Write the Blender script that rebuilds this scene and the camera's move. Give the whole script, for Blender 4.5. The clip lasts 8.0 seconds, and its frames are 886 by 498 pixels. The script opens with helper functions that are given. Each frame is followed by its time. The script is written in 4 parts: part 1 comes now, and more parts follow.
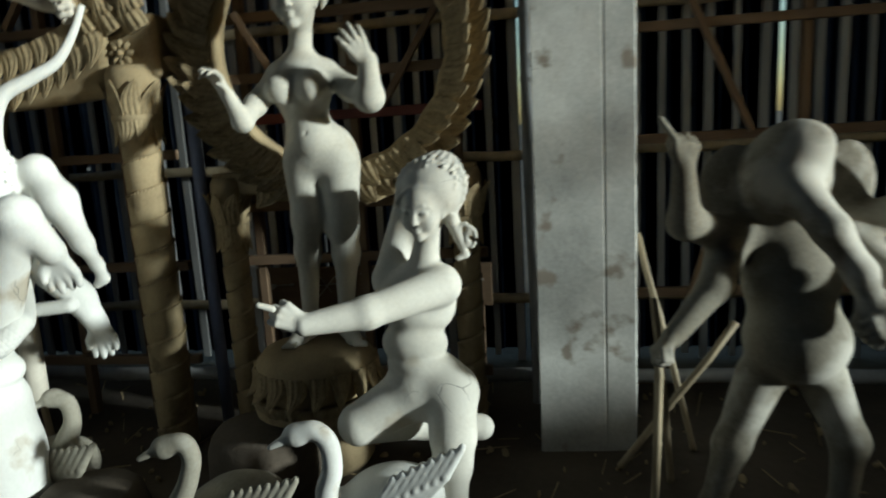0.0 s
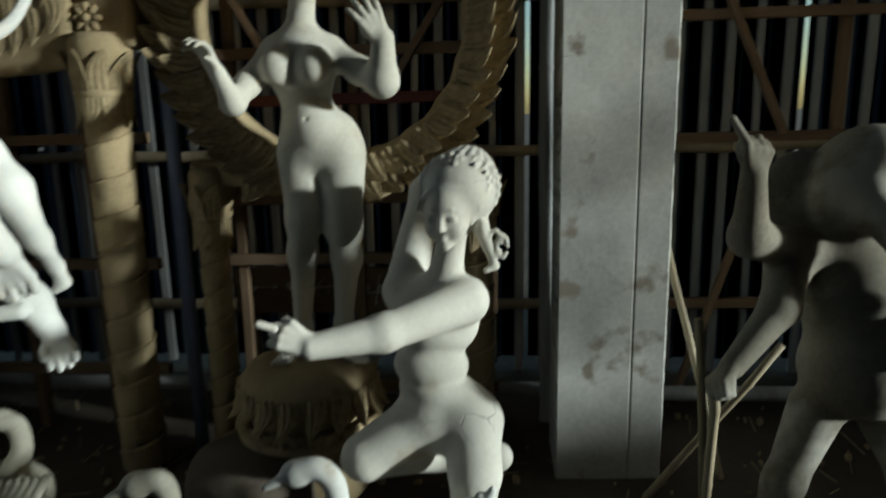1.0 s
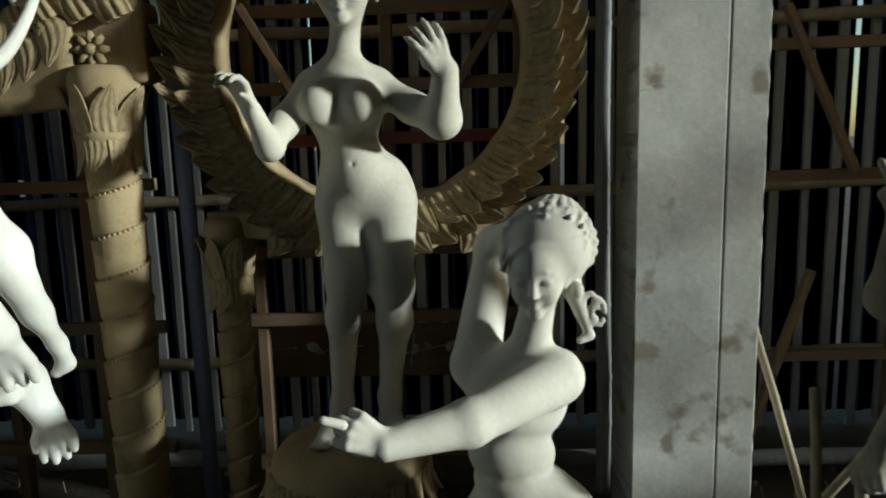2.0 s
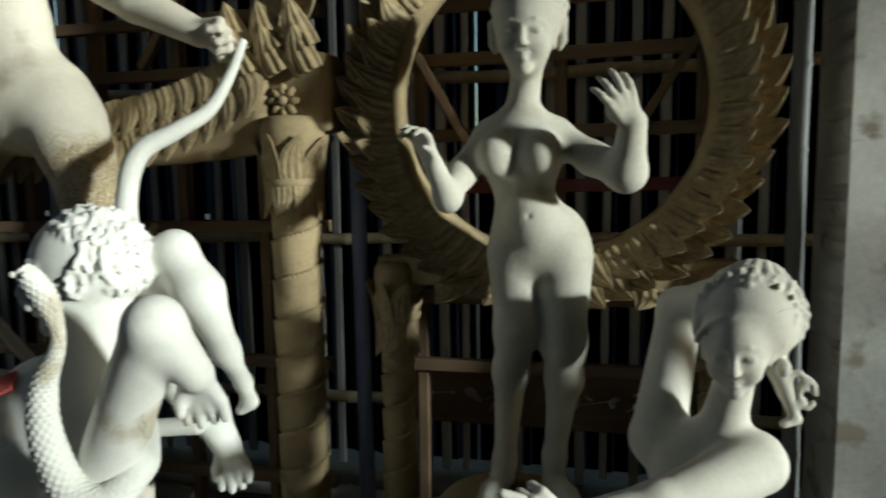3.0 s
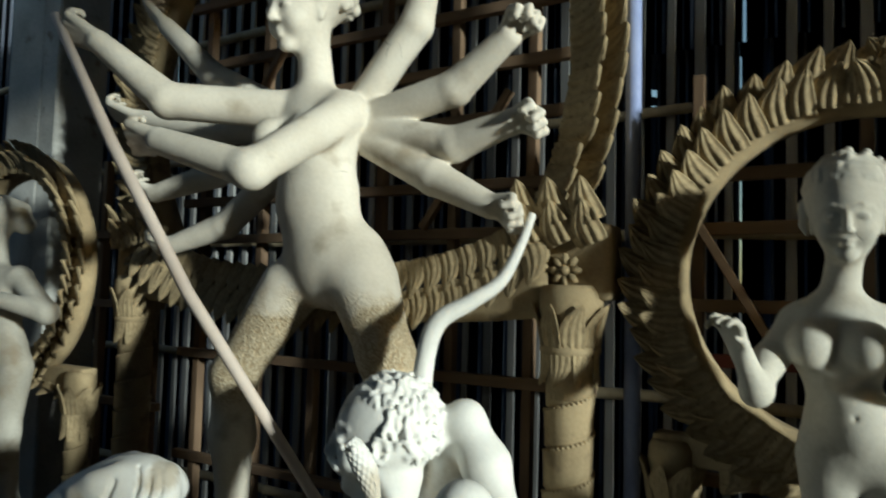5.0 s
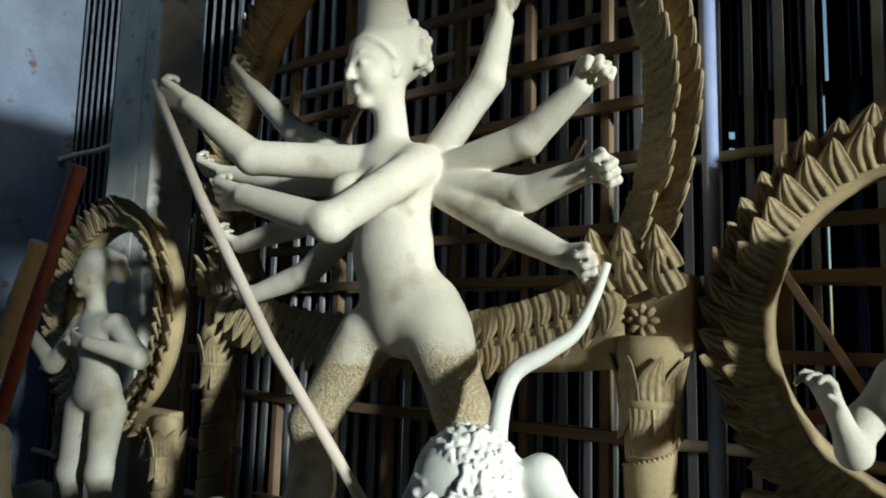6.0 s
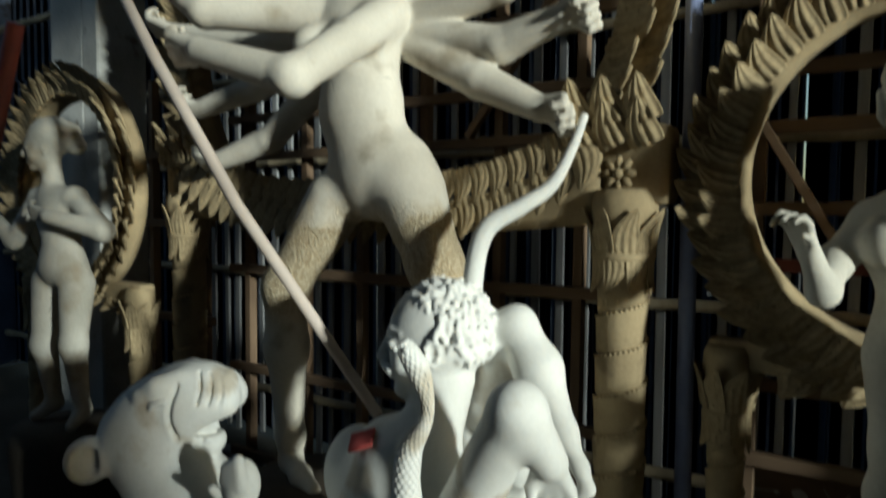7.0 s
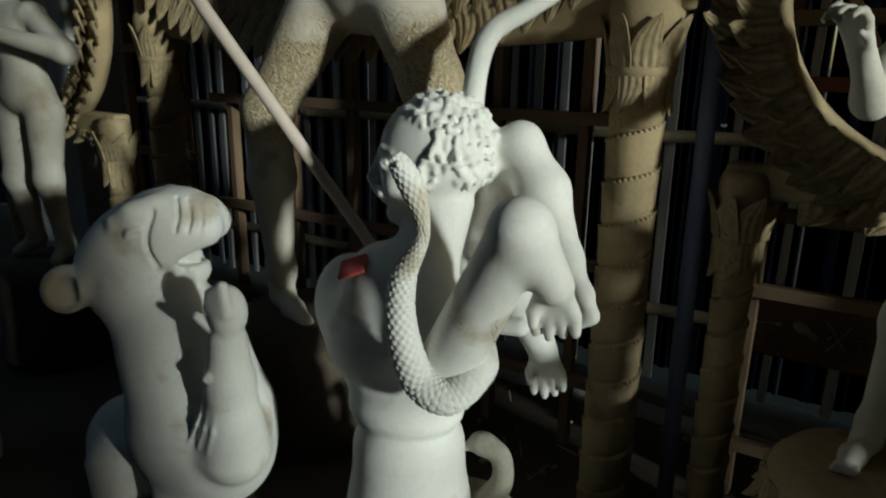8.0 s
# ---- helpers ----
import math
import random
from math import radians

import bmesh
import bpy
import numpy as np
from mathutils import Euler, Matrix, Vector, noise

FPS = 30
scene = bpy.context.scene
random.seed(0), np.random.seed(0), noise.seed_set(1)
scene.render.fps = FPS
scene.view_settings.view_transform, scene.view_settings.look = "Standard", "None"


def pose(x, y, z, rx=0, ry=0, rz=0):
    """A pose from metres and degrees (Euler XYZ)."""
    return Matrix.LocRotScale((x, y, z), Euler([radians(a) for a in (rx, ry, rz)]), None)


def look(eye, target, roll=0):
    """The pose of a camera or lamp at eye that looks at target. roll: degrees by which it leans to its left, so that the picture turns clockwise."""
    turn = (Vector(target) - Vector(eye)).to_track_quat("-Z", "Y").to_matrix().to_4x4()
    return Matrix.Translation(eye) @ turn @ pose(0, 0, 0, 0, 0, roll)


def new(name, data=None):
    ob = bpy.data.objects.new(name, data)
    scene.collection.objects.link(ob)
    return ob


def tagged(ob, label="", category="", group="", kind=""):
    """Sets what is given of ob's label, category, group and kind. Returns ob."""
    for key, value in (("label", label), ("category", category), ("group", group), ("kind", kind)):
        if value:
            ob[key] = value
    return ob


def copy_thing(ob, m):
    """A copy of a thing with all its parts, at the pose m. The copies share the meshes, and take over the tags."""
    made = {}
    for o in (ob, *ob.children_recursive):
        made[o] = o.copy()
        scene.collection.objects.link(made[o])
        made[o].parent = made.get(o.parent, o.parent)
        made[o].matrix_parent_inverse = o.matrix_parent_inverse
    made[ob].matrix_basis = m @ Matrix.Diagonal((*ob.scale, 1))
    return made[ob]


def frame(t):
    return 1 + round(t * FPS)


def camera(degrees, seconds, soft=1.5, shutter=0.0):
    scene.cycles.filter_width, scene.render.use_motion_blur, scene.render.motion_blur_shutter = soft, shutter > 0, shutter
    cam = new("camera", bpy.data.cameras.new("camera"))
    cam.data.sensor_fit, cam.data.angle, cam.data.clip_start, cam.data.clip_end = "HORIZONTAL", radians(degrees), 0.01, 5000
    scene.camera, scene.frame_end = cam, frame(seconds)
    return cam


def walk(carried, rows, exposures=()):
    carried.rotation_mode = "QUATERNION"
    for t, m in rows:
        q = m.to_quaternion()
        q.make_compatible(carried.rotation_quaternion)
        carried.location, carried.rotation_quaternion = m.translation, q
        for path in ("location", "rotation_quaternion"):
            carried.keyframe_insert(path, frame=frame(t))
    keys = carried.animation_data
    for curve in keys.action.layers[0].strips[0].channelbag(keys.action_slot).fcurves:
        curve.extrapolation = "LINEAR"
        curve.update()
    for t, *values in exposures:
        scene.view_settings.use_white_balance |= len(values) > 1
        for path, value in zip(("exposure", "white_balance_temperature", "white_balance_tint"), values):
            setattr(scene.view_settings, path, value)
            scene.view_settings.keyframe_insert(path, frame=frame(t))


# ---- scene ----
cam = camera(66.5, 8.0, soft=1.8, shutter=0.5)
PATH = [
    (0, (0.000, 0.000, 1.400), (-0.281, 1.947, 1.041), -3.15),
    (0.3, (-0.078, 0.156, 1.383), (-0.418, 2.082, 0.964), -0.78),
    (0.5, (-0.152, 0.163, 1.394), (-0.475, 2.081, 0.928), -2.49),
    (1, (-0.249, 0.288, 1.415), (-0.403, 2.242, 1.018), -1.07),
    (1.2, (-0.331, 0.359, 1.456), (-0.394, 2.327, 1.104), -1.47),
    (2.3, (-0.605, 0.649, 1.450), (-0.686, 2.626, 1.161), -1.72),
    (2.5, (-0.631, 0.666, 1.478), (-0.815, 2.641, 1.216), -1.23),
    (3, (-0.671, 0.649, 1.519), (-1.140, 2.581, 1.302), -0.82),
    (3.5, (-0.724, 0.629, 1.500), (-1.379, 2.503, 1.253), -0.71),
    (4, (-0.803, 0.645, 1.529), (-1.607, 2.466, 1.333), 0.73),
    (4.5, (-0.901, 0.594, 1.645), (-1.794, 2.383, 1.657), 0.66),
    (5, (-0.939, 0.558, 1.703), (-1.932, 2.290, 1.815), 1.51),
    (5.2, (-0.946, 0.553, 1.740), (-1.989, 2.255, 1.866), 1.85),
    (6.3, (-0.928, 0.536, 1.734), (-2.111, 2.130, 1.975), 1.51),
    (6.5, (-0.940, 0.552, 1.737), (-2.126, 2.156, 1.879), 0.69),
    (7, (-0.974, 0.590, 1.647), (-2.074, 2.256, 1.532), 0.54),
    (7.5, (-1.047, 0.647, 1.588), (-2.140, 2.268, 1.162), 0.15),
    (8, (-1.067, 0.724, 1.531), (-2.110, 2.341, 0.987), 0.91),
]
STOPS = [(t, s, 6000 if 2 < t < 5 or t > 7 else 5800, -3) for t, s in ((0.0, 0.35), (1.2, 0.1), (2.4, 0.38), (4.0, 0.1), (4.5, 0.12), (6.5, 0.38), (7.2, -0.1), (8.0, -0.4))]
walk(cam, [(t, look(eye, target, roll)) for t, eye, target, roll in PATH], STOPS)

# ---- light: low daylight through the opening left in the unseen right wall ----
SUN_AZ, SUN_EL = 75.0, 9.0      # degrees to the right of straight behind, and above the horizon
world = bpy.data.worlds.new("world")
scene.world = world
world.use_nodes = True
wn, wl = world.node_tree.nodes, world.node_tree.links
sky = wn.new("ShaderNodeTexSky")
sky.sky_type = "NISHITA"
sky.sun_disc = False
sky.sun_elevation = radians(SUN_EL)
sky.sun_rotation = radians(180.0 - SUN_AZ)
wn["Background"].inputs["Strength"].default_value = 0.13
wl.new(sky.outputs["Color"], wn["Background"].inputs["Color"])
sun = new("sun", bpy.data.lights.new("sun", "SUN"))
sun.data.energy, sun.data.angle, sun.data.color = 4.2, radians(3.5), (1.0, 0.97, 0.90)
az, el = radians(SUN_AZ), radians(SUN_EL)
toward = Vector((math.sin(az) * math.cos(el), -math.cos(az) * math.cos(el), math.sin(el)))
sun.matrix_world = look(toward * 20, (0, 0, 0))


# ---- materials ----
def material(name, dark, light, rough=0.9, grain=60.0, stain=3.0, bump=0.25, fine=0.004, metallic=0.0, stretch=(1, 1, 1), patch=None, cracks=0.0):
    """Two-scale mottled surface; patch: (colour, scale, threshold) of a second tone in blotches."""
    m = bpy.data.materials.new(name)
    m.use_nodes = True
    n, l = m.node_tree.nodes, m.node_tree.links
    b = n["Principled BSDF"]
    b.inputs["Roughness"].default_value = rough
    b.inputs["Metallic"].default_value = metallic
    co = n.new("ShaderNodeTexCoord")
    mp = n.new("ShaderNodeMapping")
    mp.inputs["Scale"].default_value = stretch
    l.new(co.outputs["Object"], mp.inputs["Vector"])
    info = n.new("ShaderNodeObjectInfo")
    add = n.new("ShaderNodeVectorMath")
    add.operation = "ADD"
    mul = n.new("ShaderNodeVectorMath")
    mul.operation = "SCALE"
    mul.inputs[0].default_value = (7.0, 3.0, 5.0)
    l.new(info.outputs["Random"], mul.inputs["Scale"])
    l.new(mp.outputs["Vector"], add.inputs[0])
    l.new(mul.outputs["Vector"], add.inputs[1])
    big = n.new("ShaderNodeTexNoise")
    big.inputs["Scale"].default_value = stain
    big.inputs["Detail"].default_value = 6
    small = n.new("ShaderNodeTexNoise")
    small.inputs["Scale"].default_value = grain
    small.inputs["Detail"].default_value = 5
    small.inputs["Roughness"].default_value = 0.65
    l.new(add.outputs["Vector"], big.inputs["Vector"])
    l.new(add.outputs["Vector"], small.inputs["Vector"])
    mix = n.new("ShaderNodeMath")
    mix.operation = "MULTIPLY_ADD"
    mix.inputs[1].default_value = 0.35
    l.new(small.outputs["Fac"], mix.inputs[0])
    l.new(big.outputs["Fac"], mix.inputs[2])
    ramp = n.new("ShaderNodeValToRGB")
    ramp.color_ramp.elements[0].position, ramp.color_ramp.elements[1].position = 0.45, 0.85
    ramp.color_ramp.elements[0].color = (*dark, 1)
    ramp.color_ramp.elements[1].color = (*light, 1)
    l.new(mix.outputs[0], ramp.inputs["Fac"])
    out = ramp.outputs["Color"]
    if patch:
        colour, scale, level = patch
        spots = n.new("ShaderNodeTexNoise")
        spots.inputs["Scale"].default_value = scale
        spots.inputs["Detail"].default_value = 8
        l.new(add.outputs["Vector"], spots.inputs["Vector"])
        edge = n.new("ShaderNodeMapRange")
        edge.inputs["From Min"].default_value, edge.inputs["From Max"].default_value = level, level + 0.08
        l.new(spots.outputs["Fac"], edge.inputs["Value"])
        two = n.new("ShaderNodeMix")
        two.data_type = "RGBA"
        two.inputs["B"].default_value = (*colour, 1)
        l.new(edge.outputs["Result"], two.inputs["Factor"])
        l.new(out, two.inputs["A"])
        out = two.outputs["Result"]
    height = mix.outputs[0]
    if cracks:
        warp = n.new("ShaderNodeMixRGB")
        warp.inputs["Fac"].default_value = 0.12
        l.new(add.outputs["Vector"], warp.inputs[1])
        l.new(big.outputs["Color"], warp.inputs[2])
        cell = n.new("ShaderNodeTexVoronoi")
        cell.feature = "DISTANCE_TO_EDGE"
        cell.inputs["Scale"].default_value = 7.0
        l.new(warp.outputs[0], cell.inputs["Vector"])
        gap = n.new("ShaderNodeMapRange")
        gap.inputs["From Min"].default_value, gap.inputs["From Max"].default_value = 0.012, 0.002
        l.new(cell.outputs["Distance"], gap.inputs["Value"])
        some = n.new("ShaderNodeMapRange")
        some.inputs["From Min"].default_value, some.inputs["From Max"].default_value = 0.62, 0.70
        l.new(big.outputs["Fac"], some.inputs["Value"])
        both = n.new("ShaderNodeMath")
        both.operation = "MULTIPLY"
        l.new(gap.outputs["Result"], both.inputs[0])
        l.new(some.outputs["Result"], both.inputs[1])
        line = n.new("ShaderNodeMix")
        line.data_type = "RGBA"
        line.inputs["B"].default_value = (*[0.35 * v for v in dark], 1)
        l.new(both.outputs[0], line.inputs["Factor"])
        l.new(out, line.inputs["A"])
        out = line.outputs["Result"]
        mid = n.new("ShaderNodeTexNoise")
        mid.inputs["Scale"].default_value = 17
        mid.inputs["Detail"].default_value = 3
        l.new(add.outputs["Vector"], mid.inputs["Vector"])
        tall = n.new("ShaderNodeMath")
        tall.operation = "MULTIPLY_ADD"
        tall.inputs[1].default_value = cracks
        l.new(mid.outputs["Fac"], tall.inputs[0])
        l.new(height, tall.inputs[2])
        dent = n.new("ShaderNodeMath")
        dent.operation = "SUBTRACT"
        l.new(tall.outputs[0], dent.inputs[0])
        l.new(both.outputs[0], dent.inputs[1])
        height = dent.outputs[0]
    l.new(out, b.inputs["Base Color"])
    bp = n.new("ShaderNodeBump")
    bp.inputs["Strength"].default_value = bump
    bp.inputs["Distance"].default_value = fine
    l.new(height, bp.inputs["Height"])
    l.new(bp.outputs["Normal"], b.inputs["Normal"])
    return m


CLAY = material("dry grey clay", (0.40, 0.38, 0.32), (0.58, 0.56, 0.49), 0.88, 70, 4, 0.35, 0.004, patch=((0.36, 0.31, 0.23), 3.0, 0.60), cracks=1.2)
WHITE = material("white-washed clay", (0.62, 0.62, 0.58), (0.78, 0.78, 0.74), 0.85, 70, 4, 0.35, 0.004, patch=((0.52, 0.47, 0.38), 4.0, 0.60), cracks=1.0)
PALE = material("pale grey clay", (0.50, 0.48, 0.42), (0.68, 0.66, 0.59), 0.86, 70, 4, 0.35, 0.004, patch=((0.44, 0.39, 0.30), 3.4, 0.60), cracks=1.0)
OCHRE = material("ochre clay", (0.25, 0.19, 0.105), (0.40, 0.315, 0.18), 0.92, 80, 5, 0.4, patch=((0.21, 0.16, 0.09), 7.0, 0.6))
CEMENT = material("limewashed concrete", (0.30, 0.30, 0.28), (0.58, 0.58, 0.54), 0.9, 45, 2.6, 0.35, 0.005, patch=((0.24, 0.21, 0.17), 6.0, 0.60), cracks=0.8)
WOOD = material("raw timber", (0.11, 0.070, 0.042), (0.25, 0.168, 0.10), 0.8, 30, 4, 0.4, stretch=(1, 1, 0.12))
BAMBOO = material("dry bamboo", (0.26, 0.21, 0.13), (0.42, 0.35, 0.23), 0.65, 40, 5, 0.25, stretch=(1, 1, 0.2))
GREYWOOD = material("weathered batten", (0.24, 0.245, 0.245), (0.42, 0.425, 0.42), 0.8, 40, 5, 0.3, stretch=(1, 1, 0.1))
PAINTRED = material("red painted timber", (0.09, 0.020, 0.015), (0.16, 0.035, 0.025), 0.6, 40, 6, 0.3)
TIN = material("blue-grey tin sheet", (0.055, 0.072, 0.115), (0.105, 0.135, 0.20), 0.55, 30, 2, 0.2, patch=((0.045, 0.032, 0.025), 4.0, 0.62))
BLUEPIPE = material("blue plastic pipe", (0.20, 0.25, 0.46), (0.32, 0.38, 0.60), 0.45, 40, 4, 0.1)
EARTH = material("trodden earth", (0.045, 0.036, 0.026), (0.10, 0.08, 0.058), 0.97, 25, 1.5, 0.7, 0.02)
SPEARWOOD = material("pale peeled wood", (0.46, 0.38, 0.32), (0.62, 0.54, 0.47), 0.7, 50, 6, 0.3, stretch=(0.3, 0.3, 0.3))
REDCLOTH = material("red cloth", (0.36, 0.05, 0.05), (0.50, 0.09, 0.08), 0.9, 90, 8, 0.3)


# ---- mesh helpers ----
def link_mesh(name, bm, mat, smooth=True):
    me = bpy.data.meshes.new(name)
    bm.normal_update()
    bm.to_mesh(me)
    bm.free()
    me.materials.append(mat)
    if smooth:
        me.polygons.foreach_set("use_smooth", [True] * len(me.polygons))
    return new(name, me)


def part(name, bm, mat, parent=None, label="", smooth=True):
    ob = link_mesh(name, bm, mat, smooth)
    ob.parent = parent
    if label:
        tagged(ob, label)
    return ob


def empty(name, loc, label, category, group="", kind=""):
    ob = new(name)
    ob.location = loc
    ob.empty_display_size = 0.05
    return tagged(ob, label, category, group, kind)


def share(name, me, parent, m):
    ob = new(name, me)
    ob.parent = parent
    ob.matrix_basis = m
    return ob


def box(bm, size, m=None, bevel=0.006):
    made = bmesh.ops.create_cube(bm, size=1.0)["verts"]
    bmesh.ops.scale(bm, vec=size, verts=made)
    if bevel:
        edges = list({e for v in made for e in v.link_edges})
        made = list({v for f in bmesh.ops.bevel(bm, geom=edges, offset=bevel, segments=2, affect="EDGES", profile=0.6)["faces"] for v in f.verts} | {v for v in made if v.is_valid})
    if m is not None:
        bmesh.ops.transform(bm, matrix=m, verts=made)
    return made


def tube(bm, pts, radii, seg=14, flat=1.0):
    """A closed tube through points with a radius at each; flat squeezes it along its second axis."""
    pts = [Vector(p) for p in pts]
    rings, side = [], None
    for i, p in enumerate(pts):
        d = (pts[min(i + 1, len(pts) - 1)] - pts[max(i - 1, 0)]).normalized()
        side = d.orthogonal().normalized() if side is None else (side - d * side.dot(d)).normalized()
        other = d.cross(side)
        rings.append([bm.verts.new(p + radii[i] * (math.cos(a) * side + flat * math.sin(a) * other)) for a in (2 * math.pi * k / seg for k in range(seg))])
    for a, b in zip(rings, rings[1:]):
        for k in range(seg):
            bm.faces.new((a[k], a[(k + 1) % seg], b[(k + 1) % seg], b[k]))
    bm.faces.new(rings[0][::-1])
    bm.faces.new(rings[-1])
    return rings


def spline(pts, steps=8):
    """Catmull-Rom points through tuples of any length."""
    p = np.array([pts[0], *pts, pts[-1]], float)
    out = []
    for i in range(1, len(p) - 2):
        for s in np.linspace(0, 1, steps, endpoint=False):
            a, b, c, d = p[i - 1], p[i], p[i + 1], p[i + 2]
            out.append(0.5 * (2 * b + (c - a) * s + (2 * a - 5 * b + 4 * c - d) * s * s + (3 * b - a - 3 * c + d) * s ** 3))
    out.append(p[-2])
    return out


def lathe(bm, profile, seg=24):
    rings = [[bm.verts.new((r * math.cos(2 * math.pi * k / seg), r * math.sin(2 * math.pi * k / seg), z)) for k in range(seg)] for r, z in profile]
    for a, b in zip(rings, rings[1:]):
        for k in range(seg):
            bm.faces.new((a[k], a[(k + 1) % seg], b[(k + 1) % seg], b[k]))
    bm.faces.new(rings[0][::-1])
    bm.faces.new(rings[-1])


class Clay:
    """Modelled clay: rounded limbs and lumps blended into one skin."""

    def __init__(self):
        self.lumps = []

    def limb(self, a, b, ra, rb, k=0.03):
        self.lumps.append(("limb", np.array(a, float), np.array(b, float), ra, rb, k))
        return self

    def chain(self, pts, k=0.03):
        for a, b in zip(pts, pts[1:]):
            self.limb(a[:3], b[:3], a[3], b[3], k)
        return self

    def lump(self, c, r, turn=(0, 0, 0), k=0.03):
        rot = np.array(Euler([radians(v) for v in turn]).to_matrix())
        self.lumps.append(("lump", np.array(c, float), np.array(r if hasattr(r, "__len__") else (r, r, r), float), rot, 0, k))
        return self

    def cut(self, c, r, turn=(0, 0, 0), k=0.01):
        rot = np.array(Euler([radians(v) for v in turn]).to_matrix())
        self.lumps.append(("cut", np.array(c, float), np.array(r if hasattr(r, "__len__") else (r, r, r), float), rot, 0, k))
        return self

    def grip(self, wrist, knuckle, size, axis, curl=0.5, reach=0.75, thick=1.12, fan=0.16):
        """A hand: palm from the wrist, four jointed fingers beside one another along axis, and a thumb."""
        w, h, ax = Vector(wrist), Vector(knuckle), Vector(axis).normalized()
        d = (h - w).normalized()
        ax = (ax - d * ax.dot(d)).normalized()
        n = d.cross(ax)
        r = size * thick * 0.20
        for i in range(4):
            base = h + ax * size * (i - 1.5) * 0.44 - d * size * 0.07 * (i - 1.3) ** 2
            self.limb(w + ax * size * (i - 1.5) * 0.16, base, size * 0.34, r * 1.05, 0.012)
            out = (d + ax * fan * (i - 1.5) * (1 - curl)).normalized()
            angle, p = 0.0, base
            long = size * reach * (1.0 - 0.10 * abs(i - 1.4))
            for j, (part_of, thin) in enumerate(((0.92, 0.95), (0.66, 0.84), (0.52, 0.66))):
                angle += curl * (1.25 if j == 0 else 1.75) + 0.10 * math.sin(i * 2.3 + j)
                q = p + (out * math.cos(angle) + n * math.sin(angle)) * long * part_of
                self.limb(p, q, r * (1.0 if j == 0 else 0.93 - 0.1 * j), r * thin, 0.003)
                p = q
        root = w.lerp(h, 0.35) - ax * size * 0.42
        mid = root + (d * 0.7 + n * 0.45 - ax * 0.45) * size * 0.62
        self.limb(root, mid, r * 1.25, r * 1.0, 0.008)
        self.limb(mid, mid + (d * 0.75 + n * 0.55 + ax * 0.30 * curl) * size * 0.52, r * 1.0, r * 0.68, 0.003)
        return self

    def turn_about(self, origin, place, degrees, shorten):
        """All that is modelled so far, shortened along x, turned about the upright through origin and set down at place."""
        z = np.array(Matrix.Rotation(radians(degrees), 3, "Z"))
        squeeze = np.array((shorten, 1.0, 1.0))
        move = lambda p: z @ ((p - np.array(origin)) * squeeze) + np.array(place)
        for i, (kind, a, p, c, d, k) in enumerate(self.lumps):
            if kind == "limb":
                self.lumps[i] = (kind, move(a), move(p), c, d, k)
            else:
                self.lumps[i] = (kind, move(a), p * np.array((0.5 + 0.5 * shorten, 1.0, 1.0)), z @ c, d, k)
        return self

    def field(self, res):
        lo, hi = [], []
        for kind, a, b, c, d, k in self.lumps:
            if kind == "limb":
                m = max(c, d)
                lo.append(np.minimum(a, b) - m), hi.append(np.maximum(a, b) + m)
            elif kind == "lump":
                lo.append(a - b.max()), hi.append(a + b.max())
        lo, hi = np.min(lo, 0) - 0.06, np.max(hi, 0) + 0.06
        n = np.ceil((hi - lo) / res).astype(int) + 1
        axes = [lo[i] + res * np.arange(n[i]) for i in range(3)]
        f = np.full(n, 0.5, np.float32)
        for kind, a, b, c, d, k in self.lumps:
            if kind == "limb":
                p, q = np.minimum(a, b) - max(c, d), np.maximum(a, b) + max(c, d)
            else:
                p, q = a - b.max(), a + b.max()
            i0 = np.maximum(((p - k - 3 * res - lo) / res).astype(int), 0)
            i1 = np.minimum(((q + k + 3 * res - lo) / res).astype(int) + 2, n)
            s = tuple(slice(u, v) for u, v in zip(i0, i1))
            x = axes[0][s[0]][:, None, None]
            y = axes[1][s[1]][None, :, None]
            z = axes[2][s[2]][None, None, :]
            if kind == "limb":
                ab = b - a
                h = np.clip(((x - a[0]) * ab[0] + (y - a[1]) * ab[1] + (z - a[2]) * ab[2]) / max(ab @ ab, 1e-9), 0, 1)
                g = np.sqrt((x - a[0] - h * ab[0]) ** 2 + (y - a[1] - h * ab[1]) ** 2 + (z - a[2] - h * ab[2]) ** 2) - (c + (d - c) * h)
            else:
                u = [(x - a[0]) * c[0, i] + (y - a[1]) * c[1, i] + (z - a[2]) * c[2, i] for i in range(3)]
                k0 = np.sqrt(sum((u[i] / b[i]) ** 2 for i in range(3)))
                k1 = np.sqrt(sum((u[i] / b[i] ** 2) ** 2 for i in range(3))) + 1e-9
                g = k0 * (k0 - 1) / k1
            o = f[s]
            if kind == "cut":
                h = np.clip(0.5 - 0.5 * (o + g) / k, 0, 1)
                f[s] = o * (1 - h) - g * h + k * h * (1 - h)
            else:
                h = np.clip(0.5 + 0.5 * (o - g) / k, 0, 1)
                f[s] = o * (1 - h) + g * h - k * h * (1 - h)
        return f, lo

    def build(self, name, mat, base, res=0.011, rough=0.0012, relief=None):
        """The skin of the blended field as one mesh object whose origin lies at base."""
        f, lo = self.field(res)
        if relief:
            f = relief(f, lo, res)
        inside = f < 0
        n = np.array(f.shape)
        total = np.zeros((*(n - 1), 3), np.float32)
        count = np.zeros(n - 1, np.float32)
        corner = [(i, j, k) for i in (0, 1) for j in (0, 1) for k in (0, 1)]
        cell = lambda arr, o: arr[o[0]:n[0] - 1 + o[0], o[1]:n[1] - 1 + o[1], o[2]:n[2] - 1 + o[2]]
